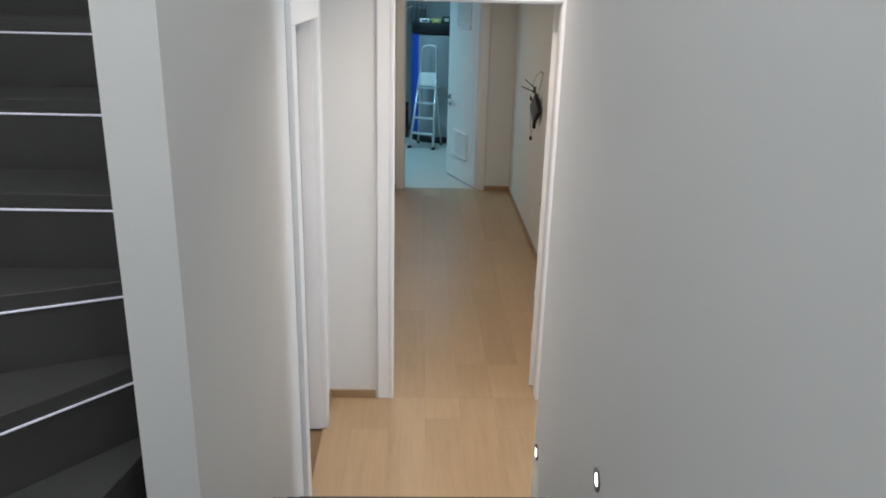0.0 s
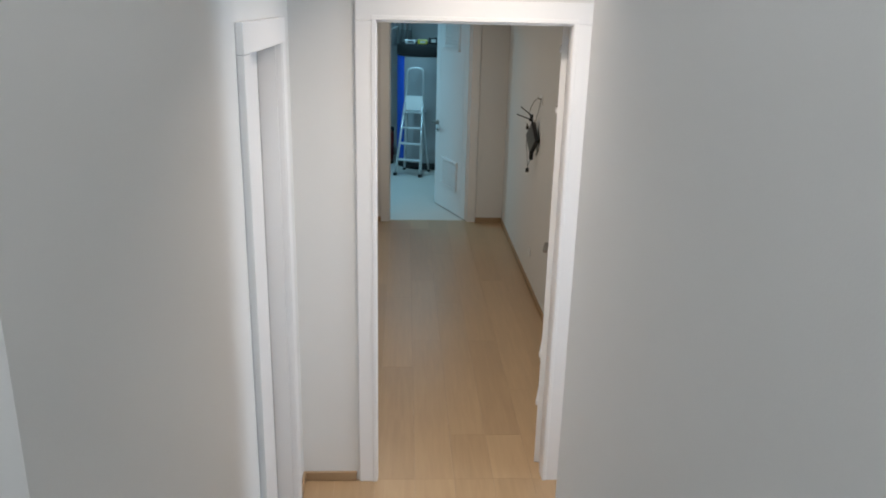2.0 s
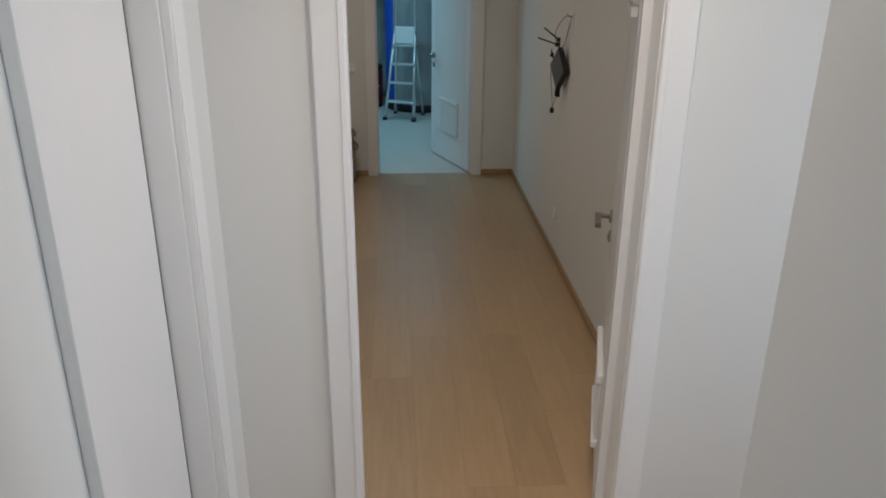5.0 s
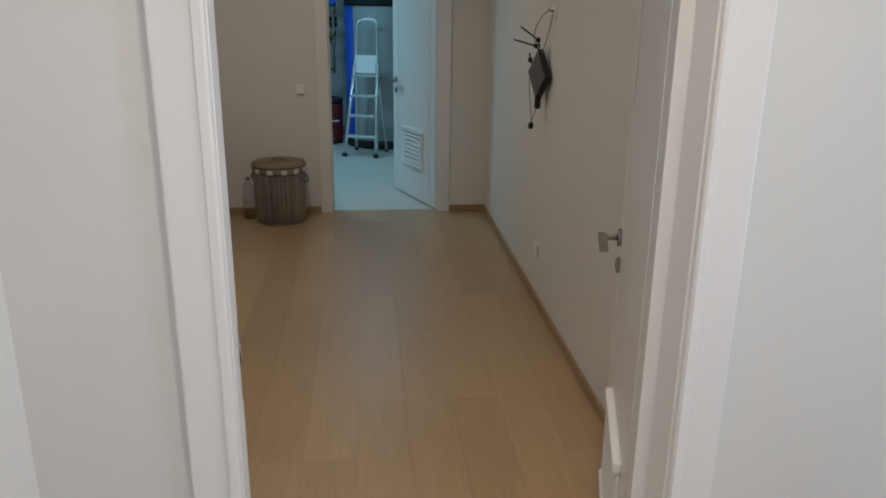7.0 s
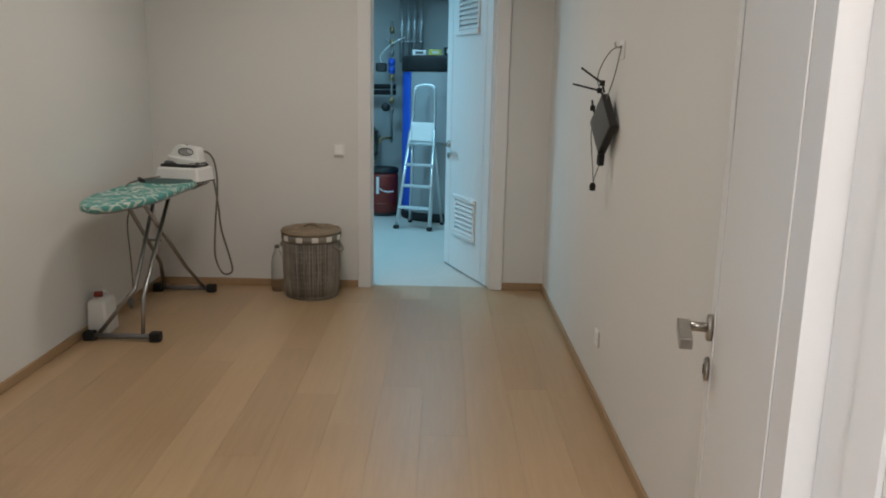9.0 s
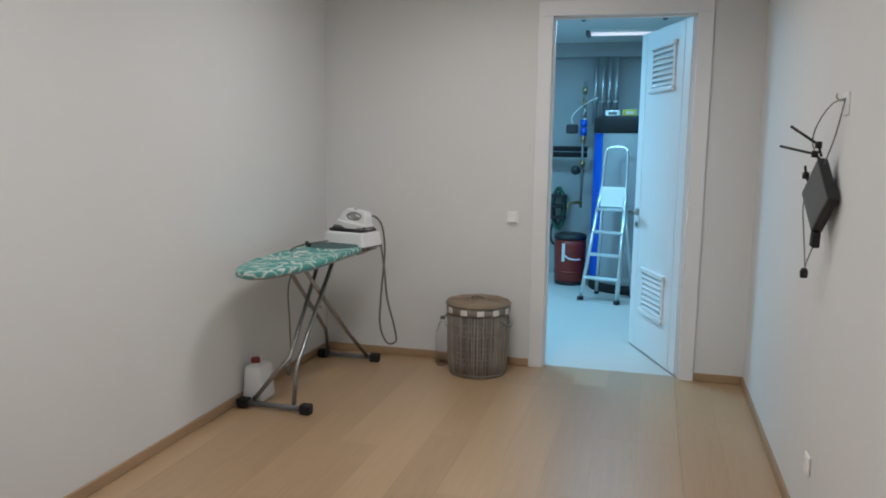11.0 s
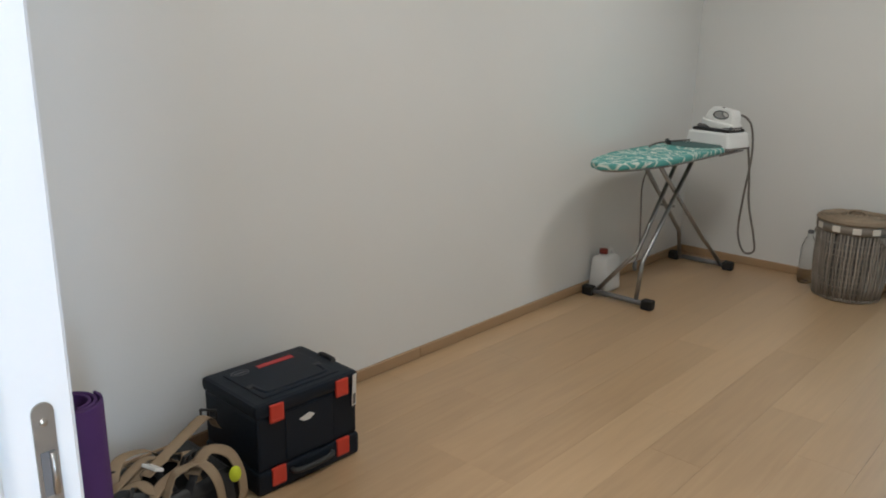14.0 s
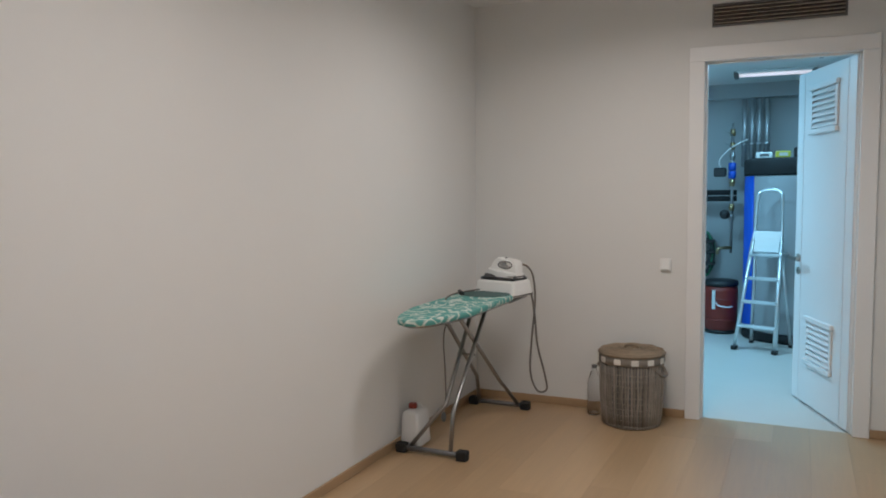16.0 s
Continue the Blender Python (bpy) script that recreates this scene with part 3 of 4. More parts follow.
part("landing", box(SR, -0.5, -0.08, VEST_L + 0.001, SPINE, LAND - 0.002, 0.003), SLATE, stair)
# winders round the end of the spine wall
PX = SR + 0.001
slab_step([(PX, 2.10), (PX, -0.49), (-0.80, -0.49), (-0.292, 2.28), (PX, 2.28)], ((PX, -0.49), (PX, 2.10)), LAND + RISE2, -0.05, False)
slab_step([(-0.292, 2.28), (-0.80, -0.49), (SL, -0.49), (SL, 1.190), (PX, 2.395)], ((-0.80, -0.49), (-0.292, 2.28)), LAND + 2 * RISE2, -0.05, False)
slab_step([(PX, 2.395), (SL, 1.190), (SL, 1.955), (PX, 2.425)], ((SL, 1.190), (PX, 2.395)), LAND + 3 * RISE2, -0.05)
slab_step([(PX, 2.425), (SL, 1.955), (SL, 2.455), (PX, 2.455)], ((SL, 1.955), (PX, 2.425)), LAND + 4 * RISE2, -0.05)
for i in range(8):
    y0 = 2.455 + GO * i
    z = LAND + (5 + i) * RISE2
    y1 = y0 + GO if i < 7 else VEST_N
    slab_step([(SL, y0), (PX, y0), (PX, y1), (SL, y1)], ((SL, y0), (PX, y0)), z, z - 0.40)

# small round step lights in the stair wall
for ly, lz in ((3.30, 0.405), (2.38, 0.934)):
    s = thing("step_light", "small round recessed step light in a steel ring", "wall light", STAIR_R, ly, lz, 0, "step lights")
    part("ring", moved(lathe([(0.020, 0.0), (0.020, 0.003), (0.024, 0.005), (0.033, 0.004), (0.035, 0.0), (0.020, 0.0)], seg=28), pose(0, 0, 0, 0, -90, 0)), GREYP, s)
    part("lens", moved(lathe([(0, 0.002), (0.019, 0.002), (0.020, 0.0), (0, 0)], seg=24), pose(0, 0, 0, 0, -90, 0)), SPOT, s)


# ---- things of the laundry room ----
def ironing_board():
    t = thing("ironing_board", "folding ironing board with a teal patterned cotton cover", "ironing board", -0.985, 8.148, 0)
    # cover, pointed at the near end; local x across, y along
    out = []
    half = 0.175
    for i in range(25):
        a = i / 24
        y = -0.685 + a * a * (0.3 / 0.8) + a * (1.035 - 0.3 / 0.8)
        wdt = half * min(1, (a / 0.50) ** 0.45) if a < 0.50 else half
        out.append((wdt, y))
    ring = [(wx, y) for wx, y in out] + [(-wx, y) for wx, y in out[::-1]][:-1]
    seen, outline = set(), []
    for p in ring:
        k = (round(p[0], 4), round(p[1], 4))
        if k not in seen:
            seen.add(k)
            outline.append(p)
    z1 = 0.775
    c = part("cover", prism(outline, z1 - 0.032, z1, 0.012), TEAL, t, "teal cotton cover with pale scrolls")
    part("board_rim", tube([(x * 0.88, y * 0.93 - 0.004, z1 - 0.037) for x, y in outline], 0.007, 8, closed=True), CHROME, t)
    bm = tube([(-0.15, 0.34, z1 - 0.045), (-0.15, 0.66, z1 - 0.045), (0.15, 0.66, z1 - 0.045), (0.15, 0.34, z1 - 0.045)], 0.007, 8)
    for yy in (0.42, 0.5, 0.58):
        tube([(-0.15, yy, z1 - 0.045), (0.15, yy, z1 - 0.045)], 0.005, 8, bm)
    part("iron_rest", bm, CHROME, t, "grey steel wire rest")
    part("rest_mat", box(-0.15, 0.36, z1 - 0.038, 0.15, 0.60, z1 - 0.028, 0.004), GREYP, t)
    pad = lathe([(0, z1 + 0.004), (0.140, z1 + 0.004), (0.148, z1 + 0.002), (0.148, z1 - 0.002), (0, z1 - 0.002)], 0, 0.325, 36, None, 1.05, 0.85)
    part("heat_pad", pad, HEATPAD, t, "grey-green heat pad")
    # crossed legs: one pair runs to the near bar, the other to the far bar
    for pts in (((-0.035, 0.24, z1 - 0.05), (-0.005, -0.225, 0.250), (-0.03, -0.245, 0.222), (-0.165, -0.33, 0.038)),
                ((0.050, 0.24, z1 - 0.05), (0.066, -0.27, 0.255), (0.067, -0.295, 0.230), (0.066, -0.33, 0.038)),
                ((-0.060, -0.145, z1 - 0.05), (-0.155, 0.58, 0.215), (-0.165, 0.61, 0.185), (-0.175, 0.672, 0.035)),
                ((0.030, -0.145, z1 - 0.05), (0.038, 0.50, 0.205), (0.045, 0.53, 0.18), (0.085, 0.672, 0.035))):
        part("leg", tube(pts, 0.0115, 10), CHROME, t)
    part("pivot", tube([(-0.045, 0.03, 0.475), (0.060, 0.03, 0.475)], 0.006, 8), CHROME, t)
    part("slide_bar", tube([(-0.11, 0.26, z1 - 0.052), (0.11, 0.26, z1 - 0.052)], 0.008, 8), CHROME, t)
    for y in (-0.333, 0.680):
        f = part("foot_bar", tube([(-0.20, y, 0.026), (0.135, y, 0.026)], 0.0145, 12), GREYP, t)
        for x in (-0.215, 0.135):
            part("foot_cap", box(x - 0.03, y - 0.026, 0.0, x + 0.03, y + 0.026, 0.052, 0.010, seg=2), RUBBER, f, "black rubber foot")
    return t


ironing_board()


def ring_slab(outline, centre, radii, half, n=48):
    """An upright slab with an oval hole through it and eased rims; local z is its thickness."""
    cx, cy = centre
    out, hole = [], []
    for k in range(n):
        dx, dy = math.cos(2 * math.pi * k / n), math.sin(2 * math.pi * k / n)
        best = 1.0
        for (ax, ay), (bx, by) in zip(outline, outline[1:] + outline[:1]):
            ex, ey = bx - ax, by - ay
            det = ex * dy - ey * dx
            if abs(det) < 1e-9:
                continue
            u = (dx * (ay - cy) - dy * (ax - cx)) / det
            r = (ex * (ay - cy) - ey * (ax - cx)) / det
            if -1e-6 <= u <= 1 + 1e-6 and 0 < r < best:
                best = r
        out.append((dx * best, dy * best))
        hole.append((radii[0] * dx, radii[1] * dy))
    bm = bmesh.new()
    rings = []
    for pts, f, z in ((hole, 1, -half), (out, 0.90, -half), (out, 1, -half * 0.7), (out, 1, half * 0.7), (out, 0.90, half), (hole, 1, half)):
        rings.append([bm.verts.new((cx + x * f, cy + y * f, z)) for x, y in pts])
    for a, b in zip(rings, rings[1:] + rings[:1]):
        for k in range(n):
            bm.faces.new((a[k], a[(k + 1) % n], b[(k + 1) % n], b[k]))
    bmesh.ops.recalc_face_normals(bm, faces=bm.faces[:])
    return bm


def steam_station():
    t = thing("steam_iron_station", "white steam generator with its iron parked on top", "steam iron", -0.935, 8.668, 0.747, -13)
    bm = box(-0.145, -0.105, 0.0, 0.145, 0.105, 0.098, 0.022, seg=3)
    for v in bm.verts:
        if v.co.z > 0.05:
            v.co.x *= 0.95
            v.co.y *= 0.93
    part("tank", bm, WHITEP, t)
    part("tank_band", box(-0.146, -0.1065, 0.006, 0.146, 0.1065, 0.016, 0.003), GREYP, t)
    part("rest_plate", box(-0.122, -0.078, 0.096, 0.122, 0.078, 0.116, 0.007), BLACK, t)
    # the iron: sole, body, open handle
    sole = [(0.120, 0.0), (0.085, 0.040), (0.02, 0.058), (-0.105, 0.055), (-0.118, 0.04), (-0.118, -0.04), (-0.105, -0.055), (0.02, -0.058), (0.085, -0.040)]
    ir = part("iron", moved(prism(sole, 0.0, 0.040, 0.008), pose(0.0, 0, 0.114, 0, -6, 180)), WHITEP, t, "white steam iron")
    part("soleplate", moved(prism([(x * 0.98, y * 0.98) for x, y in sole], -0.010, -0.001, 0.002), pose(0.0, 0, 0.114, 0, -6, 180)), GREYP, ir)
    side = [(-0.100, 0.0), (0.118, 0.0), (0.118, 0.060), (0.108, 0.088), (-0.018, 0.106), (-0.052, 0.084)]
    part("iron_shell", moved(ring_slab(side, (0.036, 0.062), (0.047, 0.020), 0.040), pose(0, 0, 0.128, 90, 0, 0)), WHITEP, ir)
    rim = [(0.036 + 0.049 * math.cos(k * 0.2618), 0.0, 0.190 + 0.022 * math.sin(k * 0.2618)) for k in range(24)]
    for sy in (-1, 1):
        part("grip_rim", tube([(x, sy * 0.039, z) for x, y, z in rim], 0.0035, 6, closed=True), GREYP, ir, "grey grip rim")
    part("iron_skirt", box(-0.112, -0.056, 0.110, 0.122, 0.056, 0.133, 0.009), GREYP, ir)
    part("nozzle", lathe([(0, 0.218), (0.008, 0.222), (0.008, 0.232), (0, 0.232)], 0.02, 0, 10), GREYP, ir)
    return t


steam_station()
# hose and cords
t = thing("iron_hose", "grey steam hose looping down beside the ironing board", "cable", -0.01, 0.053, 0)
part("hose", tube(curve_points([(-0.83, 8.63, 0.94), (-0.79, 8.66, 0.925), (-0.765, 8.70, 0.86), (-0.765, 8.74, 0.70), (-0.800, 8.78, 0.45), (-0.815, 8.80, 0.24), (-0.770, 8.80, 0.125), (-0.705, 8.79, 0.14), (-0.715, 8.78, 0.24), (-0.755, 8.76, 0.42), (-0.765, 8.73, 0.62), (-0.78, 8.69, 0.785), (-0.80, 8.66, 0.79)], 8), 0.0062, 8), CABLE, t)
part("cord", tube(curve_points([(-1.05, 8.55, 0.786), (-1.10, 8.45, 0.783), (-1.13, 8.34, 0.781), (-1.12, 8.22, 0.780), (-1.09, 8.12, 0.780)], 8), 0.0045, 8), CABLE, t)
part("clip", tube([(-1.125, 8.40, 0.788), (-1.065, 8.30, 0.788)], 0.012, 10), BLACK, t)
t = thing("board_cord", "thin grey mains cord hanging under the board", "cable", -0.01, 0.048, 0)
part("cord", tube(curve_points([(-1.02, 8.05, 0.735), (-1.055, 8.02, 0.6), (-1.05, 8.02, 0.40), (-1.06, 8.05, 0.22), (-1.075, 8.05, 0.15)], 8), 0.004, 8), CABLE, t)
part("plug", lathe([(0, 0.095), (0.008, 0.10), (0.014, 0.12), (0.014, 0.145), (0.006, 0.155), (0, 0.155)], -1.075, 8.05, 12), GREYP, t)


def jug():
    t = thing("water_jug", "milky plastic water jug with a red screw cap", "jug", -1.188, 7.955, 0, 0)
    bm = box(-0.055, -0.085, 0.0, 0.055, 0.085, 0.235, 0.020, seg=3)
    for v in bm.verts:
        if v.co.z > 0.17:
            k = 1 - 0.28 * ((v.co.z - 0.17) / 0.065) ** 2
            v.co.x *= k
            v.co.y = (v.co.y + 0.01) * k - 0.01
    for f in bm.faces:
        f.smooth = True
    lathe([(0.020, 0.230), (0.020, 0.255), (0.017, 0.256)], 0, -0.03, 18, bm)
    tube(curve_points([(0, 0.005, 0.235), (0, 0.035, 0.262), (0, 0.066, 0.235), (0, 0.074, 0.18)], 6), 0.011, 8, bm)
    moved(bm, Matrix.Diagonal((1, 1, 0.85, 1)))
    part("body", bm, MILKY, t)
    part("cap", lathe([(0, 0.237), (0.021, 0.237), (0.024, 0.233), (0.024, 0.212), (0, 0.212)], 0, -0.03, 18), DARKRED, t, "red screw cap")
    return t


jug()


def bottle():
    t = thing("water_bottle", "empty clear plastic bottle beside the basket", "bottle", -0.425, 8.89, 0)
    prof = [(0, 0.004), (0.030, 0.0), (0.040, 0.010), (0.042, 0.04)]
    for i in range(6):
        prof += [(0.0425, 0.05 + i * 0.022), (0.040, 0.061 + i * 0.022)]
    prof += [(0.042, 0.19), (0.040, 0.215), (0.022, 0.265), (0.014, 0.28), (0.014, 0.30)]
    part("body", lathe(prof, seg=20), PET, t)
    part("cap", lathe([(0, 0.312), (0.014, 0.312), (0.016, 0.308), (0.016, 0.294), (0, 0.294)], seg=16), GREYP, t)
    return t


bottle()


def basket():
    t = thing("laundry_basket", "round grey wicker laundry basket with a lid and ribbon trim", "basket", -0.185, 8.818, 0)
    t.scale = (1, 1, 0.965)

    def rad(z):
        return 0.158 + 0.024 * (z / 0.40) + 0.006 * math.sin(z * 11)
    part("lining", lathe([(0, 0.012), (rad(0) - 0.012, 0.012), (rad(0.4) - 0.012, 0.40), (rad(0.4) - 0.016, 0.40), (rad(0) - 0.02, 0.02), (0, 0.02)], seg=40), GREYP, t)
    n = 64
    for i in range(n):
        a = 2 * math.pi * i / n
        o = 0.0050 + 0.0016 * math.sin(i * 2.7)
        bm = tube([((rad(z) + o) * math.cos(a + dz), (rad(z) + o) * math.sin(a + dz), z) for z, dz in ((0.004, 0), (0.09, 0.012 * math.sin(i * 1.9)), (0.20, -0.010 * math.sin(i * 3.1)), (0.30, 0.010 * math.sin(i * 4.3)), (0.405, 0))], 0.0062, 5)
        part("stake", bm, WICKER, t)
    for row in range(11):
        z = 0.016 + row * 0.035
        pts = []
        for j in range(n * 2):
            a = 2 * math.pi * j / (n * 2)
            s = 0.0042 * math.cos(n / 2 * a + math.pi * (row % 2)) + (0.0035 if row % 3 == 0 else 0.001)
            w2 = 0.0022 * math.sin(7 * a + row * 2.1)
            pts.append(((rad(z) + s) * math.cos(a), (rad(z) + s) * math.sin(a), z + w2))
        part("weaver", tube(pts, 0.0032, 5, closed=True), WICKER, t)
    part("base_band", tube([(rad(0) * 1.02 * math.cos(2 * math.pi * j / 40), rad(0) * 1.02 * math.sin(2 * math.pi * j / 40), 0.012) for j in range(40)], 0.010, 8, closed=True), WICKER, t)
    rim = part("rim_band", lathe([(rad(0.4) - 0.004, 0.385), (rad(0.4) + 0.012, 0.385), (rad(0.4) + 0.016, 0.41), (rad(0.4) + 0.012, 0.436), (rad(0.4) - 0.004, 0.436)], seg=48), WICKER, t)
    for i in range(12):
        a = 2 * math.pi * (i + 0.5) / 12 + 0.03 * math.sin(i * 5)
        b = box(-0.021, -0.002, -0.017, 0.021, 0.003, 0.017, 0.002)
        part("ribbon", moved(b, Matrix.Translation(((rad(0.4) + 0.016) * math.cos(a), (rad(0.4) + 0.016) * math.sin(a), 0.411)) @ pose(0, 0, 0, 0, 0, math.degrees(a) - 90)), RIBBON, rim, "white ribbon loop")
    ld = part("lid", lathe([(0, 0.438), (0.192, 0.436), (0.197, 0.444), (0.191, 0.453), (0.10, 0.462), (0, 0.464)], seg=48), WICKERLID, t, "brown woven lid")
    for k in range(9):
        r = 0.025 + k * 0.0196
        zz = 0.464 - 0.012 * (r / 0.2) ** 2
        part("lid_coil", tube([(r * math.cos(2 * math.pi * j / 40), r * math.sin(2 * math.pi * j / 40), zz + 0.002 * math.cos(10 * math.pi * j / 20 + k)) for j in range(40)], 0.0065, 6, closed=True), WICKERLID, ld)
    part("lid_handle", tube(curve_points([(-0.045, 0, 0.462), (-0.032, 0, 0.482), (0, 0, 0.488), (0.032, 0, 0.482), (0.045, 0, 0.462)], 5), 0.008, 8), WICKERLID, ld)
    for a in (-0.35, math.pi - 0.35):
        c, s = math.cos(a), math.sin(a)
        part("handle", tube(curve_points([((rad(.33) + .008) * c - s * o, (rad(.33) + .008) * s + c * o, zz) if abs(o) > .03 else ((rad(.33) + .035) * c - s * o, (rad(.33) + .035) * s + c * o, zz) for o, zz in ((-0.05, 0.365), (-0.03, 0.335), (0, 0.322), (0.03, 0.335), (0.05, 0.365))], 5), 0.009, 8), WICKER, t)
    return t


basket()

# light switch and socket
t = thing("light_switch", "white square rocker switch on the wall", "light switch", -0.028, ROOM_F, 0.929)
part("plate", box(-0.034, -0.011, -0.038, 0.034, 0.0, 0.038, 0.003), WHITEP, t)
part("rocker", moved(box(-0.024, -0.005, -0.027, 0.024, 0.003, 0.027, 0.002), pose(0, -0.013, 0, -8, 0, 0)), WHITEP, t)
t = thing("wall_socket", "white wall socket low on the wall", "socket", ROOM_R, 7.135, 0.29)
part("plate", box(-0.010, -0.036, -0.036, 0.0, 0.036, 0.036, 0.004), WHITEP, t)
part("recess", moved(lathe([(0.0, 0.001), (0.017, 0.001), (0.019, 0.004), (0.022, 0.004), (0.022, 0.0), (0, 0)], seg=24), pose(-0.008, 0, 0, 0, -90, 0)), WHITEP, t)

# air grille over the service door
t = thing("air_grille", "grey slotted air conditioning grille in a white frame", "vent", 0.565, ROOM_F, 2.378)
GW, GH = 0.335, 0.052
for x0, x1, z0, z1 in ((-GW - 0.012, GW + 0.012, -GH - 0.012, -GH), (-GW - 0.012, GW + 0.012, GH, GH + 0.012), (-GW - 0.012, -GW, -GH, GH), (GW, GW + 0.012, -GH, GH)):
    part("frame", box(x0, -0.014, z0, x1, 0.0, z1, 0.002), GREYP, t)
# black sheet stands for the shade inside the duct; the wall isn't cut
part("duct_shade", box(-GW, -0.003, -GH, GW, -0.0005, GH), BLACK, t)
for i in range(5):
    part("slat", moved(box(-GW, -0.007, -0.0028, GW, 0.007, 0.0028, 0.001), pose(0, -0.009, -GH + (i + 0.5) * 2 * GH / 5, 28, 0, 0)), STEEL, t)
for x in (-GW / 3, GW / 3):
    part("mullion", box(x - 0.002, -0.006, -GH, x + 0.002, -0.003, GH), GREYP, t)


def router():
    t = thing("wifi_router", "black router with aerials hanging by its cable from a wall hook", "router", ROOM_R - 0.045, 7.085, 1.218, 9)
    m45 = pose(0, 0, 0, 46, 0, 0)
    b = part("body", moved(box(-0.014, -0.088, -0.088, 0.018, 0.088, 0.088, 0.006, seg=2), m45), BLACK, t)
    part("face_panel", moved(box(-0.0160, -0.081, -0.081, -0.0142, 0.081, 0.081, 0.001), m45), ROUTER, b, "dull dark grey face")
    for p in (((-0.004, 0.012, 0.120), (-0.012, 0.030, 0.135), (-0.085, 0.150, 0.160)), ((-0.004, -0.004, 0.128), (-0.010, 0.010, 0.165), (-0.075, 0.085, 0.225)), ((0.0, 0.112, 0.045), (-0.004, 0.122, 0.062), (-0.006, 0.128, 0.095))):
        a = part("aerial", tube(p, 0.0045, 8), RUBBER, t)
        part("joint", moved(lathe([(0, -0.011), (0.011, -0.011), (0.011, 0.011), (0, 0.011)], seg=12), Matrix.Translation(p[1])), RUBBER, a)
    part("plug", moved(box(-0.012, -0.016, -0.050, 0.012, 0.016, 0.0, 0.004), pose(-0.002, -0.005, -0.118, 6, 0, 0)), RUBBER, t)
    part("cable", tube(curve_points([(0.0, 0.012, 0.11), (-0.006, 0.075, 0.17), (0.0, 0.065, 0.23), (0.01, -0.01, 0.29), (0.02, -0.080, 0.305), (0.02, -0.092, 0.295), (0.012, -0.06, 0.19), (0.0, -0.02, 0.10)], 8), 0.0023, 6), CABLE, t)
    part("cable", tube(curve_points([(0.0, 0.10, 0.02), (-0.006, 0.118, -0.04), (0.0, 0.115, -0.12), (0.004, 0.100, -0.20), (0.004, 0.085, -0.255)], 8), 0.0023, 6), CABLE, t)
    part("cable", tube(curve_points([(0.002, 0.085, -0.255), (0.0, 0.06, -0.22), (0.0, 0.02, -0.17), (0.0, -0.004, -0.12)], 8), 0.0020, 6), CABLE, t)
    part("connector", lathe([(0, -0.285), (0.012, -0.283), (0.014, -0.262), (0.008, -0.25), (0, -0.25)], 0.002, 0.086, 12), RUBBER, t)
    return t


router()
t = thing("wall_hook", "small steel hook on a white square cover plate", "hook", ROOM_R, 7.008, 1.522)
part("plate", box(-0.007, -0.040, -0.048, 0.0, 0.034, 0.024, 0.003), WHITEP, t, "white square cover plate")
part("hook", tube(curve_points([(-0.003, 0, 0.0), (-0.022, 0, -0.002), (-0.032, 0, 0.008), (-0.030, 0, 0.018)], 5), 0.003, 8), STEEL, t)


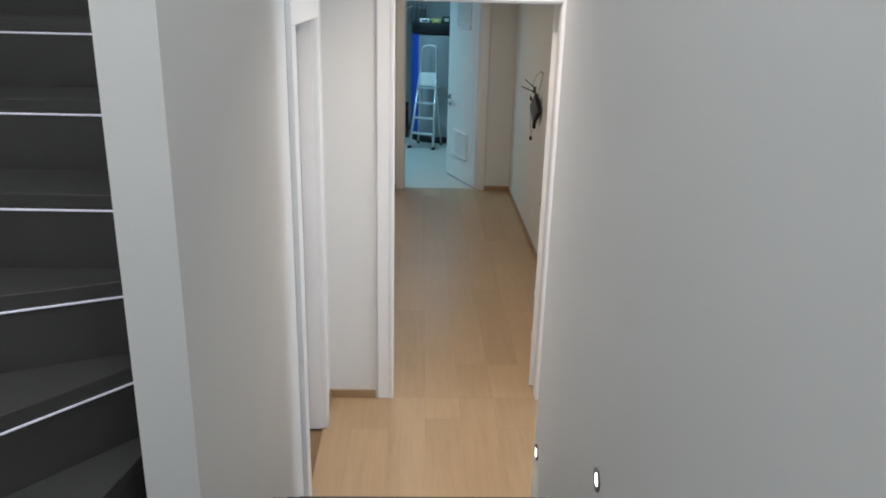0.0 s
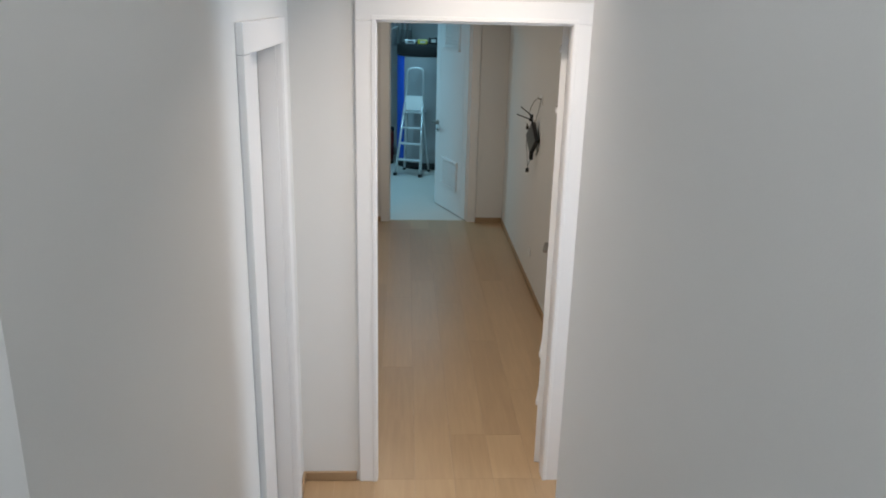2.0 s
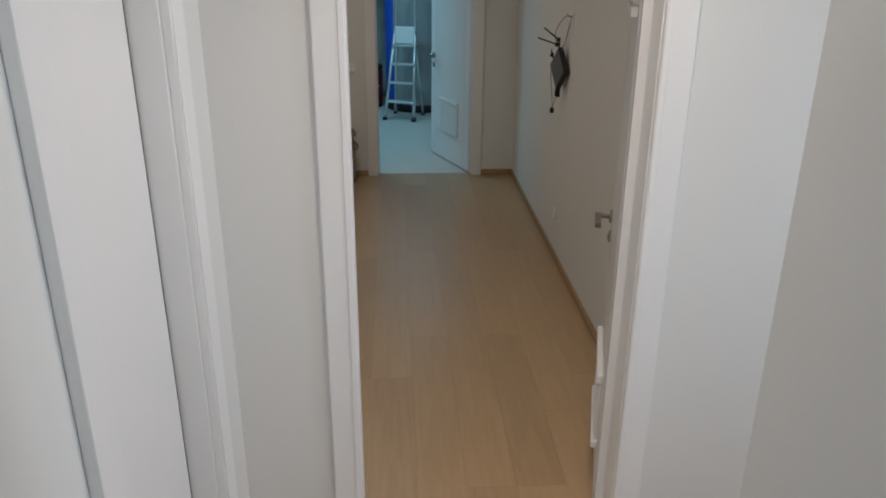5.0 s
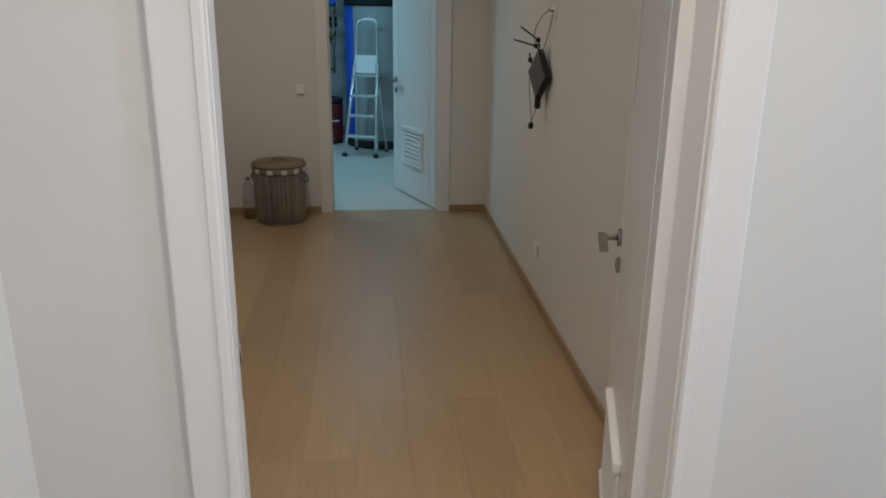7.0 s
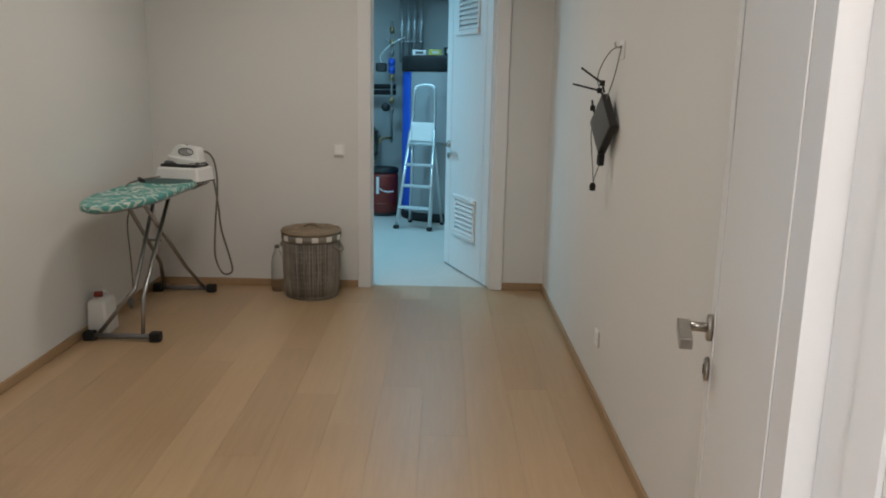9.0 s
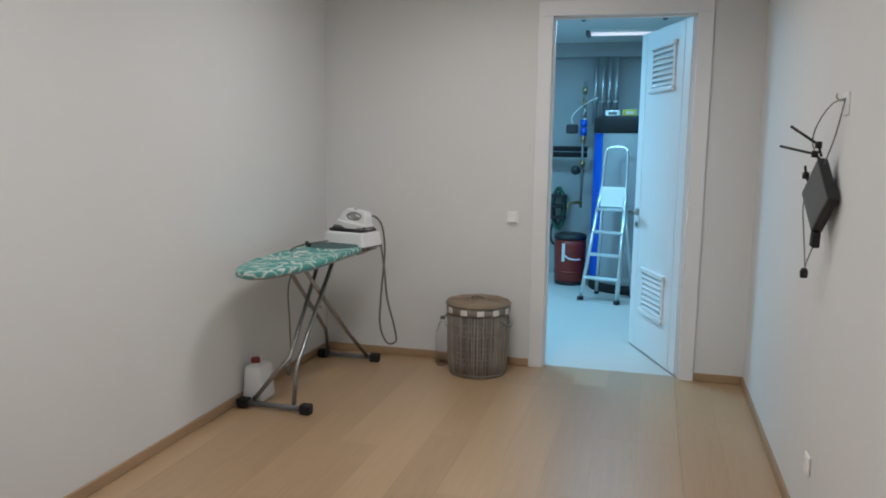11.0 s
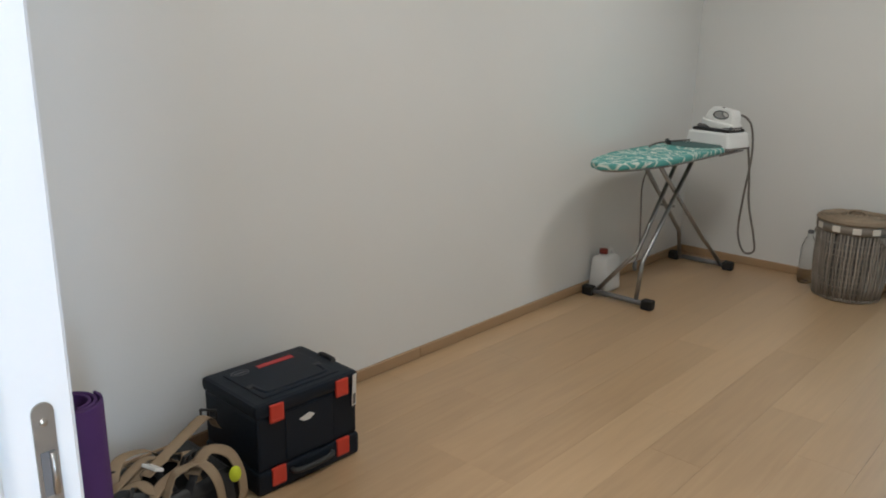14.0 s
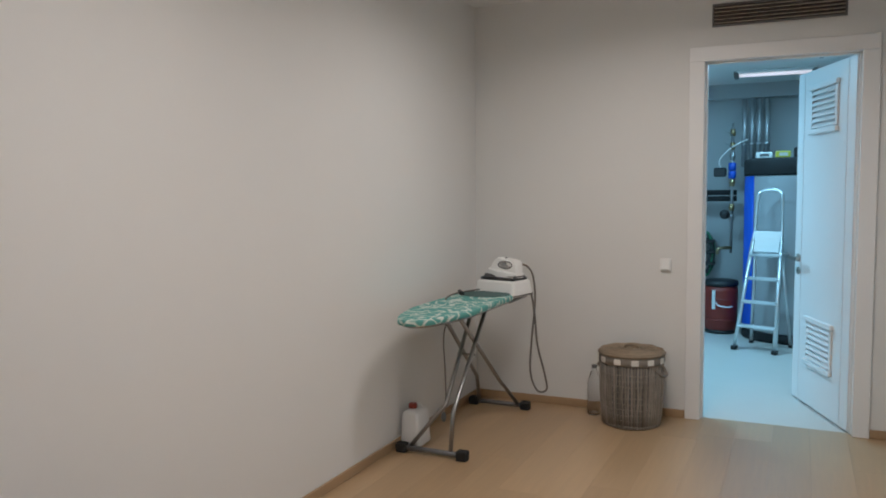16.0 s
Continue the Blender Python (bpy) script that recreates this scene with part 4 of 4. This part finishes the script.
# ---- tool case, straps, mat ----
def tool_case():
    t = thing("tool_case", "dark navy plastic tool case with red latches and a carry handle", "tool case", -1.008, 5.655, 0, -1.5)
    hx, hy, h = 0.152, 0.192, 0.292
    part("base", box(-hx, -hy, 0.0, hx, hy, 0.075, 0.012, seg=2), CASE, t)
    part("body", box(-hx + 0.006, -hy + 0.006, 0.075, hx - 0.006, hy - 0.006, 0.248, 0.010, seg=2), CASE, t)
    lid = part("lid", box(-hx, -hy, 0.248, hx, hy, h, 0.014, seg=2), CASE, t)
    part("front_panel", box(hx - 0.008, -0.090, 0.082, hx - 0.003, 0.090, 0.242, 0.004, seg=2), CASE, t)
    part("lid_recess", box(-hx + 0.045, -hy + 0.05, h - 0.001, hx - 0.035, hy - 0.05, h + 0.003, 0.003, seg=2), CASE, lid)
    hd = tube(curve_points([(0.03, -0.12, h + 0.001), (0.075, -0.115, h + 0.001), (0.092, -0.09, h + 0.001), (0.092, 0.09, h + 0.001), (0.075, 0.115, h + 0.001), (0.03, 0.12, h + 0.001)], 6), 0.007, 10)
    part("handle", hd, CASE, lid, "dark folding carry handle")
    for y in (-0.125, 0.125):
        part("hinge_cup", box(0.012, y - 0.016, h, 0.040, y + 0.016, h + 0.0045, 0.003), BLACK, lid)
    part("top_handle", tube(curve_points([(-0.035, hy - 0.022, h - 0.008), (-0.03, hy - 0.008, h + 0.004), (0.035, hy - 0.008, h + 0.004), (0.04, hy - 0.022, h - 0.006)], 6), 0.007, 8), BLACK, lid)
    for y in (-0.122, 0.122):
        for z0, z1 in ((0.226, 0.284), (0.020, 0.080)):
            l = part("latch", box(hx - 0.004, y - 0.025, z0, hx + 0.006, y + 0.025, z1, 0.005, seg=2), REDP, t, "red latch")
            part("latch_lip", box(hx + 0.006, y - 0.020, z0 + 0.005, hx + 0.008, y + 0.020, z0 + 0.012, 0.001), REDP, l)
    part("front_handle", tube(curve_points([(hx - 0.006, -0.075, 0.050), (hx + 0.012, -0.068, 0.046), (hx + 0.016, 0.0, 0.042), (hx + 0.012, 0.068, 0.046), (hx - 0.006, 0.075, 0.050)], 6), 0.009, 8), BLACK, t, "black front carry handle")
    part("print_bar", box(-0.095, -0.030, h + 0.003, -0.072, 0.105, h + 0.0037, 0.001), CASERED, lid, "red printed bar")
    part("emblem", tube([(-0.083 + 0.017 * math.cos(a * 0.3927), -0.095 + 0.030 * math.sin(a * 0.3927), h + 0.0035) for a in range(16)], 0.0018, 6, closed=True), GREYP, lid)
    part("emblem_bar", box(-0.086, -0.117, h + 0.003, -0.080, -0.073, h + 0.0040), GREYP, lid)
    part("sticker", moved(prism([(0, -0.03), (0.012, -0.01), (0.012, 0.012), (0.0, 0.03), (-0.012, 0.01)], 0, 0.001), pose(hx + 0.001, -0.015, 0.205, 0, 90, 0)), PAPER, t, "torn white sticker")
    part("label_tag", moved(box(-0.001, -0.009, -0.058, 0.001, 0.009, 0.058, 0.0005), pose(hx + 0.004, hy - 0.022, 0.232, 4, 6, 8)), PAPER, t, "white paper tag")
    part("tag_print", moved(box(0.001, -0.006, -0.05, 0.002, 0.005, -0.012, 0.0), pose(hx + 0.004, hy - 0.022, 0.232, 4, 6, 8)), GREYP, t, "dark printed code on the tag")
    return t


tool_case()


def strap_pile():
    t = thing("strap_bundle", "heap of tan webbing straps with black buckles on a dark bag", "straps", -1.000, 5.225, 0, 0)
    rnd = random.Random(9)
    bag = box(-0.16, -0.24, 0.0, 0.13, 0.19, 0.105, 0.048, seg=4)
    for v in bag.verts:
        v.co.z *= 1 + 0.35 * noise.noise(v.co * 9)
        v.co.x += 0.02 * noise.noise(v.co * 12 + Vector((3, 1, 0)))
    part("bag", bag, BLACK, t, "black cloth bag under the straps")
    # wide loops, each lying over the bag and bowed up in its middle
    for i in range(14):
        a0 = rnd.uniform(0, 6.28)
        a1 = a0 + rnd.uniform(1.4, 3.0)
        p0 = Vector((0.135 * math.cos(a0), -0.02 + 0.20 * math.sin(a0), 0.035))
        p1 = Vector((0.120 * math.cos(a1), -0.02 + 0.18 * math.sin(a1), 0.045))
        top = rnd.uniform(0.015, 0.055)
        pts = [p0]
        for k in range(1, 6):
            f = k / 6
            bow = math.sin(math.pi * f) ** 0.6
            pts.append(p0.lerp(p1, f) + Vector((rnd.uniform(-0.018, 0.018), rnd.uniform(-0.018, 0.018), 0.085 * bow + top * math.sin(math.pi * f))))
        pts.append(p1)
        dark = i % 4 == 1
        part("strap", tube(curve_points(pts, 6), 0.02, 8, squash=(0.012 if dark else rnd.uniform(0.017, 0.021), 0.0018)), BLACK if dark else TAN, t)
    part("strap", tube(curve_points([(0.02, -0.05, 0.150), (-0.005, 0.03, 0.175), (-0.03, 0.11, 0.200), (-0.05, 0.185, 0.218), (-0.06, 0.225, 0.165)], 6), 0.02, 8, squash=(0.021, 0.0018)), TAN, t)
    for pts in (((0.10, 0.05, 0.145), (0.06, 0.12, 0.175), (0.10, 0.165, 0.165), (0.125, 0.185, 0.10), (0.13, 0.19, 0.02)), ((0.05, 0.04, 0.150), (0.10, 0.08, 0.165), (0.14, 0.10, 0.120), (0.15, 0.11, 0.02))):
        part("strap", tube(curve_points(pts, 6), 0.02, 8, squash=(0.020, 0.0018)), TAN, t)
    for x, y, z, rx, rz, mat in ((0.03, -0.03, 0.172, 60, 15, PAPER), (-0.05, 0.195, 0.222, 10, 40, BLACK), (0.06, 0.06, 0.178, 25, 110, BLACK), (-0.04, -0.13, 0.150, -20, 70, BLACK), (0.08, -0.12, 0.140, 15, 150, BLACK)):
        bk = box(-0.026, -0.005, -0.018, 0.026, 0.005, -0.012, 0.002)
        box(-0.026, -0.005, 0.012, 0.026, 0.005, 0.018, 0.002, bk)
        box(-0.026, -0.005, -0.012, -0.020, 0.005, 0.012, 0.002, bk)
        box(0.020, -0.005, -0.012, 0.026, 0.005, 0.012, 0.002, bk)
        box(-0.003, -0.004, -0.012, 0.003, 0.004, 0.012, 0.001, bk)
        part("buckle", moved(bk, pose(x, y, z, rx, 0, rz)), mat, t, "pale metal buckle" if mat is PAPER else "black plastic buckle")
    part("yellow_tab", moved(lathe([(0, -0.004), (0.020, -0.003), (0.021, 0.003), (0, 0.004)], seg=14, sx=0.8, sy=1.1), pose(0.150, 0.150, 0.125, 70, 10, 60)), NEON, t, "bright yellow tab")
    return t


strap_pile()


def yoga_mat():
    t = thing("yoga_mat", "rolled purple foam mat standing on end", "yoga mat", -0.712, 4.903, 0)
    bm = bmesh.new()
    rows = []
    turns, n = 2.3, 110
    for z in (0.0, 0.005, 0.3, 0.555, 0.560):
        row = []
        for i in range(n):
            a = turns * 2 * math.pi * i / (n - 1)
            r = 0.040 + 0.027 * i / (n - 1) - (0.001 if z in (0.0, 0.560) else 0)
            row.append((r * math.cos(a), r * math.sin(a), z))
        rows.append(row)
    outer = [[bm.verts.new(p) for p in r] for r in rows]
    inner = [[bm.verts.new((p[0] * (1 - 0.0055 / math.hypot(p[0], p[1])), p[1] * (1 - 0.0055 / math.hypot(p[0], p[1])), p[2])) for p in r] for r in rows]
    for g, flip in ((outer, False), (inner, True)):
        for a, b in zip(g, g[1:]):
            for i in range(n - 1):
                q = (a[i], a[i + 1], b[i + 1], b[i])
                bm.faces.new(q[::-1] if flip else q).smooth = True
    for i in range(n - 1):
        bm.faces.new((outer[-1][i], outer[-1][i + 1], inner[-1][i + 1], inner[-1][i]))
        bm.faces.new((outer[0][i + 1], outer[0][i], inner[0][i], inner[0][i + 1]))
    for e in (0, n - 1):
        for k in range(len(rows) - 1):
            bm.faces.new((outer[k][e], inner[k][e], inner[k + 1][e], outer[k + 1][e]))
    bmesh.ops.recalc_face_normals(bm, faces=bm.faces[:])
    part("roll", bm, PURPLE, t)
    return t


yoga_mat()


# ---- things of the service room ----
def step_ladder():
    t = thing("step_ladder", "aluminium folding step ladder with a top platform and hoop", "step ladder", 0.385, 11.25, 0, -19)
    hw, hx, top = 0.172, 0.118, 0.99
    lean = 0.25

    def front(z, s):
        k = z / 0.99
        return (s * (hw + (hx - hw) * k), -0.02 + lean * k, z)
    for s in (-1, 1):
        part("stile", tube([front(0.0, s), front(0.93, s)], 0.02, 8, squash=(0.019, 0.013)), ALU, t)
        part("rear_leg", tube([(s * hw, lean + 0.10, 0.0), (s * hx * 0.9, lean, 0.90)], 0.02, 8, squash=(0.015, 0.011)), ALU, t)
        part("foot", box(s * hw - 0.022, -0.045, 0.0, s * hw + 0.022, 0.01, 0.035, 0.005), BLACK, t, "black plastic foot")
        part("foot", box(s * hw - 0.018, lean + 0.085, 0.0, s * hw + 0.018, lean + 0.12, 0.03, 0.005), BLACK, t, "black plastic foot")
    hoop = [front(0.90, -1), (-hx + 0.004, lean, 1.05), (-hx + 0.015, lean + 0.02, 1.30), (-hx + 0.04, lean + 0.03, 1.355), (0, lean + 0.032, 1.37), (hx - 0.04, lean + 0.03, 1.355), (hx - 0.015, lean + 0.02, 1.30), (hx - 0.004, lean, 1.05), front(0.90, 1)]
    part("hoop", tube(curve_points(hoop, 5), 0.0125, 10), ALU, t)
    for z in (0.215, 0.42, 0.62):
        a, b = front(z, -1), front(z, 1)
        st = box(a[0], a[1] - 0.035, z - 0.022, b[0], a[1] + 0.045, z, 0.004)
        tr = part("tread", st, ALU, t)
        for k in range(4):
            part("groove", box(a[0] + 0.015, a[1] - 0.028 + k * 0.018, z, b[0] - 0.015, a[1] - 0.022 + k * 0.018, z + 0.002), ALU, tr)
    p = part("platform", box(-hx - 0.012, lean - 0.10, 0.80, hx + 0.012, lean + 0.13, 0.822, 0.005), ALU, t)
    part("tray", moved(box(-hx + 0.006, -0.008, 0.0, hx - 0.006, 0.008, 0.18, 0.004), pose(0, lean - 0.04, 0.835, -8, 0, 0)), WHITEP, t, "pale plastic backrest panel")
    for k in range(5):
        part("rib", moved(box(-hx + 0.02, -0.011, 0.03 + k * 0.03, hx - 0.02, -0.008, 0.036 + k * 0.03, 0.001), pose(0, lean - 0.04, 0.835, -8, 0, 0)), WHITEP, t)
    return t


step_ladder()


def tank():
    t = thing("water_tank", "tall pale water tank with a blue jacket strip and black lid", "water tank", 0.66, 12.07, 0)
    r = 0.42
    part("base_ring", lathe([(0, 0.0), (r + 0.01, 0.0), (r + 0.015, 0.02), (r + 0.01, 0.085), (0, 0.085)], seg=48), LAGGING, t)
    part("shell", lathe([(0, 0.085), (r, 0.085), (r + 0.002, 0.1), (r + 0.002, 1.48), (r, 1.50), (0, 1.50)], seg=64), TANKW, t)
    part("lid", lathe([(0, 1.50), (r + 0.012, 1.50), (r + 0.018, 1.52), (r + 0.016, 1.63), (r - 0.01, 1.655), (0, 1.66)], seg=64), LAGGING, t, "black foam lid")
    bm = bmesh.new()
    a0, a1, n = math.radians(172), math.radians(218), 14
    vs = []
    for z in (0.10, 1.495):
        for rr in (r + 0.003, r + 0.010):
            vs.append([bm.verts.new((rr * math.cos(a0 + (a1 - a0) * i / n), rr * math.sin(a0 + (a1 - a0) * i / n), z)) for i in range(n + 1)])
    for i in range(n):
        bm.faces.new((vs[1][i], vs[1][i + 1], vs[3][i + 1], vs[3][i])).smooth = True
        bm.faces.new((vs[2][i], vs[3][i], vs[3][i + 1], vs[2][i + 1]))
    bm.faces.new((vs[0][0], vs[1][0], vs[3][0], vs[2][0]))
    bm.faces.new((vs[0][n], vs[2][n], vs[3][n], vs[1][n]))
    bmesh.ops.recalc_face_normals(bm, faces=bm.faces[:])
    part("jacket_strip", bm, BLUE, t, "blue vinyl strip")
    return t


tank()
for nm, lab, cat, x, y, sx, sy, sz, mat in (("paper_carton", "small white carton on the tank lid", "box", 0.40, 11.85, 0.13, 0.08, 0.05, WHITEP), ("yellow_carton", "small yellow carton on the tank lid", "box", 0.56, 11.79, 0.12, 0.07, 0.055, YELLOW), ("black_gadget", "small black device on the tank lid", "gadget", 0.70, 11.81, 0.10, 0.08, 0.085, BLACK)):
    t = thing(nm, lab, cat, x, y, 1.657, 8)
    part("carton", box(-sx / 2, -sy / 2, 0, sx / 2, sy / 2, sz, 0.004), mat, t)
    part("print_panel", box(-sx * 0.3, -sy / 2 - 0.001, sz * 0.25, sx * 0.3, -sy / 2 - 0.0002, sz * 0.75), PAPER if mat != WHITEP else GREYP, t)


def pipework():
    for x in (0.195, 0.265, 0.33, 0.40):
        t = thing("riser_pipe", "grey insulated pipe rising above the tank to the ceiling", "pipe", x, 12.46, 1.60, 0, "riser pipes")
        part("pipe", lathe([(0, 0.0), (0.024, 0.0), (0.024, 0.66), (0, 0.66)], seg=16), GALV, t)
        part("collar", lathe([(0.022, 0.20), (0.031, 0.20), (0.031, 0.235), (0.022, 0.235)], seg=16), GALV, t)
    for z in (1.345, 1.285):
        t = thing("lagged_pipe", "black lagged pipe along the back wall", "pipe", 0, 12.40, z, 0, "lagged pipes")
        part("pipe", tube([(-1.25, 0, 0), (0.14, 0, 0)], 0.027, 14), LAGGING, t)
        for x in (-0.9, -0.35):
            part("bracket", box(x - 0.012, -0.03, -0.032, x + 0.012, 0.30, 0.032, 0.003), GALV, t)
    t = thing("valve_manifold", "upright pipe with brass valves and blue handles", "valves", 0.095, 12.38, 0.0)
    part("pipe", tube([(0, 0, 0.75), (0, 0, 2.02)], 0.014, 10), GALV, t)
    for z, m in ((1.93, BRASS), (1.80, BRASS), (1.70, GALV), (1.44, BRASS), (1.20, BRASS), (1.10, GALV)):
        part("fitting", lathe([(0, z - 0.035), (0.028, z - 0.033), (0.020, z - 0.012), (0.034, z), (0.020, z + 0.012), (0.028, z + 0.033), (0, z + 0.035)], seg=12), m, t)
    for z, m in ((1.60, BLUE), (1.52, BLUE)):
        v = part("valve", lathe([(0, z - 0.04), (0.036, z - 0.036), (0.036, z + 0.036), (0, z + 0.04)], seg=12), m, t, "blue valve body")
    part("actuator", box(-0.17, -0.05, 1.50, -0.055, 0.04, 1.59, 0.012), BLACK, t, "black valve actuator")
    for z in (1.90, 1.78):
        part("lever", tube([(0, -0.03, z), (-0.03, -0.05, z + 0.03), (-0.07, -0.06, z + 0.05)], 0.006, 8), GALV, t)
    part("gauge", moved(lathe([(0, 0.0), (0.045, 0.0), (0.048, 0.01), (0.045, 0.03), (0, 0.03)], seg=20), pose(-0.06, -0.04, 1.13, 90, 0, 0)), BLACK, t)
    part("drain_tap", tube(curve_points([(0.0, 0, 0.80), (-0.06, -0.06, 0.80), (-0.11, -0.08, 0.79), (-0.12, -0.08, 0.74)], 5), 0.016, 10), BRASS, t)
    part("sensor_wire", tube(curve_points([(-0.11, 0, 1.59), (-0.12, -0.02, 1.66), (-0.06, -0.03, 1.74), (0.05, -0.03, 1.82), (0.14, -0.02, 1.86)], 6), 0.006, 6), WHITEP, t, "white sensor wire")


pipework()
t = thing("expansion_vessel", "dark red steel drum with a black top standing on the floor", "pressure vessel", 0.03, 12.12, 0.0)
part("shell", lathe([(0, 0.030), (0.135, 0.032), (0.150, 0.045), (0.154, 0.20), (0.158, 0.40), (0.152, 0.445), (0.12, 0.455), (0, 0.455)], seg=32), DARKRED, t)
for z in (0.13, 0.33):
    part("seam", lathe([(0.150, z - 0.012), (0.160, z - 0.006), (0.160, z + 0.006), (0.150, z + 0.012)], seg=32), DARKRED, t)
part("lid", lathe([(0, 0.456), (0.158, 0.456), (0.163, 0.470), (0.158, 0.50), (0.10, 0.515), (0, 0.518)], seg=32), BLACK, t, "black lid")
part("base_ring", lathe([(0, 0.0), (0.145, 0.0), (0.148, 0.031), (0, 0.031)], seg=32), BLACK, t)
part("label_plate", box(-0.065, -0.164, 0.24, -0.035, -0.152, 0.42, 0.002), PAPER, t, "pale label plate")
part("outlet", tube(curve_points([(-0.03, -0.15, 0.30), (0.0, -0.19, 0.28), (0.07, -0.20, 0.27), (0.12, -0.18, 0.275)], 5), 0.006, 8), WHITEP, t)
t = thing("garden_hose", "coiled green and black hose hanging on the wall", "hose", -0.155, 12.62, 0.72)
for k in range(9):
    pts = [((0.050 + 0.011 * (k % 3)) * math.cos(a * 0.2618) + 0.004 * math.sin(3 * k + a), -0.02 - 0.022 * (k // 3) + 0.006 * math.sin(a + k), (0.17 + 0.016 * (k % 4)) * math.sin(a * 0.2618)) for a in range(24)]
    part("coil", tube(pts, 0.013, 8, closed=True), GREEN if k in (2, 5, 7) else BLACK, t)
part("peg", tube([(0, 0.08, 0.17), (0, -0.10, 0.175)], 0.010, 8), GALV, t)
for z in (0.02, 0.13, -0.10):
    part("tie", box(-0.085, -0.095, z - 0.016, 0.085, 0.012, z + 0.016, 0.008), BLACK, t, "black tie band")
part("hose_tail", tube(curve_points([(-0.04, -0.06, -0.12), (-0.07, -0.07, -0.25), (-0.05, -0.08, -0.36), (0.03, -0.08, -0.40)], 6), 0.013, 8), BLACK, t)

# ceiling lamps; the third batten is unseen, added to brighten the door leaf
for x, y, rz in ((0.515, 10.74, 2), (0.48, 11.70, 2), (-0.72, 10.30, 2)):
    t = thing("ceiling_lamp", "long white ceiling batten with a clear cover and bright tubes", "ceiling lamp", x, y, SCEIL, rz, "service room lamps")
    part("housing", box(-0.33, -0.085, -0.028, 0.33, 0.085, 0.0, 0.008), WHITEP, t)
    for dy in (-0.035, 0.035):
        part("tube", tube([(-0.29, dy, -0.038), (0.29, dy, -0.038)], 0.008, 8), LAMPC, t)
    for dx in (-0.315, 0.315):
        part("end_cap", box(dx - 0.02, -0.086, -0.058, dx + 0.02, 0.086, -0.006, 0.008), GREYP, t)
# unseen fixtures; the first two are added to go with room_light
for x, y, z in ((0.0, 5.9, CEIL), (0.0, 7.7, CEIL), (0.70, 3.84, VCEIL)):
    t = thing("downlight", "unseen round white recessed ceiling downlight", "ceiling lamp", x, y, z, 0, "downlights")
    part("ring", lathe([(0.05, 0.0), (0.052, -0.006), (0.07, -0.005), (0.073, 0.0)], seg=28), WHITEP, t)
    part("lens", lathe([(0, -0.002), (0.05, -0.002), (0.05, 0.0), (0, 0.0)], seg=24), LAMPW, t)

# ---- oak planks, last ----
PW = 0.19
meshes = {}


def plank(x0, x1, y0, y1):
    key = (round(x1 - x0, 4), round(y1 - y0, 4))
    if key not in meshes:
        g = 0.0002
        bm = box(g, g, -0.014, key[0] - g, key[1] - g, 0.0, 0.0)
        bmesh.ops.bevel(bm, geom=[e for e in bm.edges if all(v.co.z > -0.001 for v in e.verts)], offset=0.0003, segments=1, affect="EDGES")
        me = bpy.data.meshes.new("plank")
        bm.to_mesh(me)
        bm.free()
        me.materials.append(OAK)
        meshes[key] = me
    ob = new("plank", meshes[key])
    ob.location = (x0, y0, 0)
    ob.parent = floor


rnd = random.Random(11)
for x_lo, x_hi, y_lo, y_hi in ((ROOM_L, ROOM_R, VEST_N, ROOM_F + 0.06), (ROOM_R, EAST, STAIR_END, VEST_N), (VEST_L, ROOM_R, 3.31, VEST_N)):
    k = math.floor((x_lo - 0.02) / PW)
    x = k * PW + 0.02
    while x < x_hi:
        a, b = max(x, x_lo), min(x + PW, x_hi)
        if b - a > 0.005:
            y = y_lo - rnd.choice((0.3, 0.7, 1.1, 1.5))
            while y < y_hi:
                ln = rnd.choice((1.2, 1.5, 1.9))
                c, d = max(y, y_lo), min(y + ln, y_hi)
                if d - c > 0.01:
                    plank(a, b, c, d)
                y += ln
        x += PW
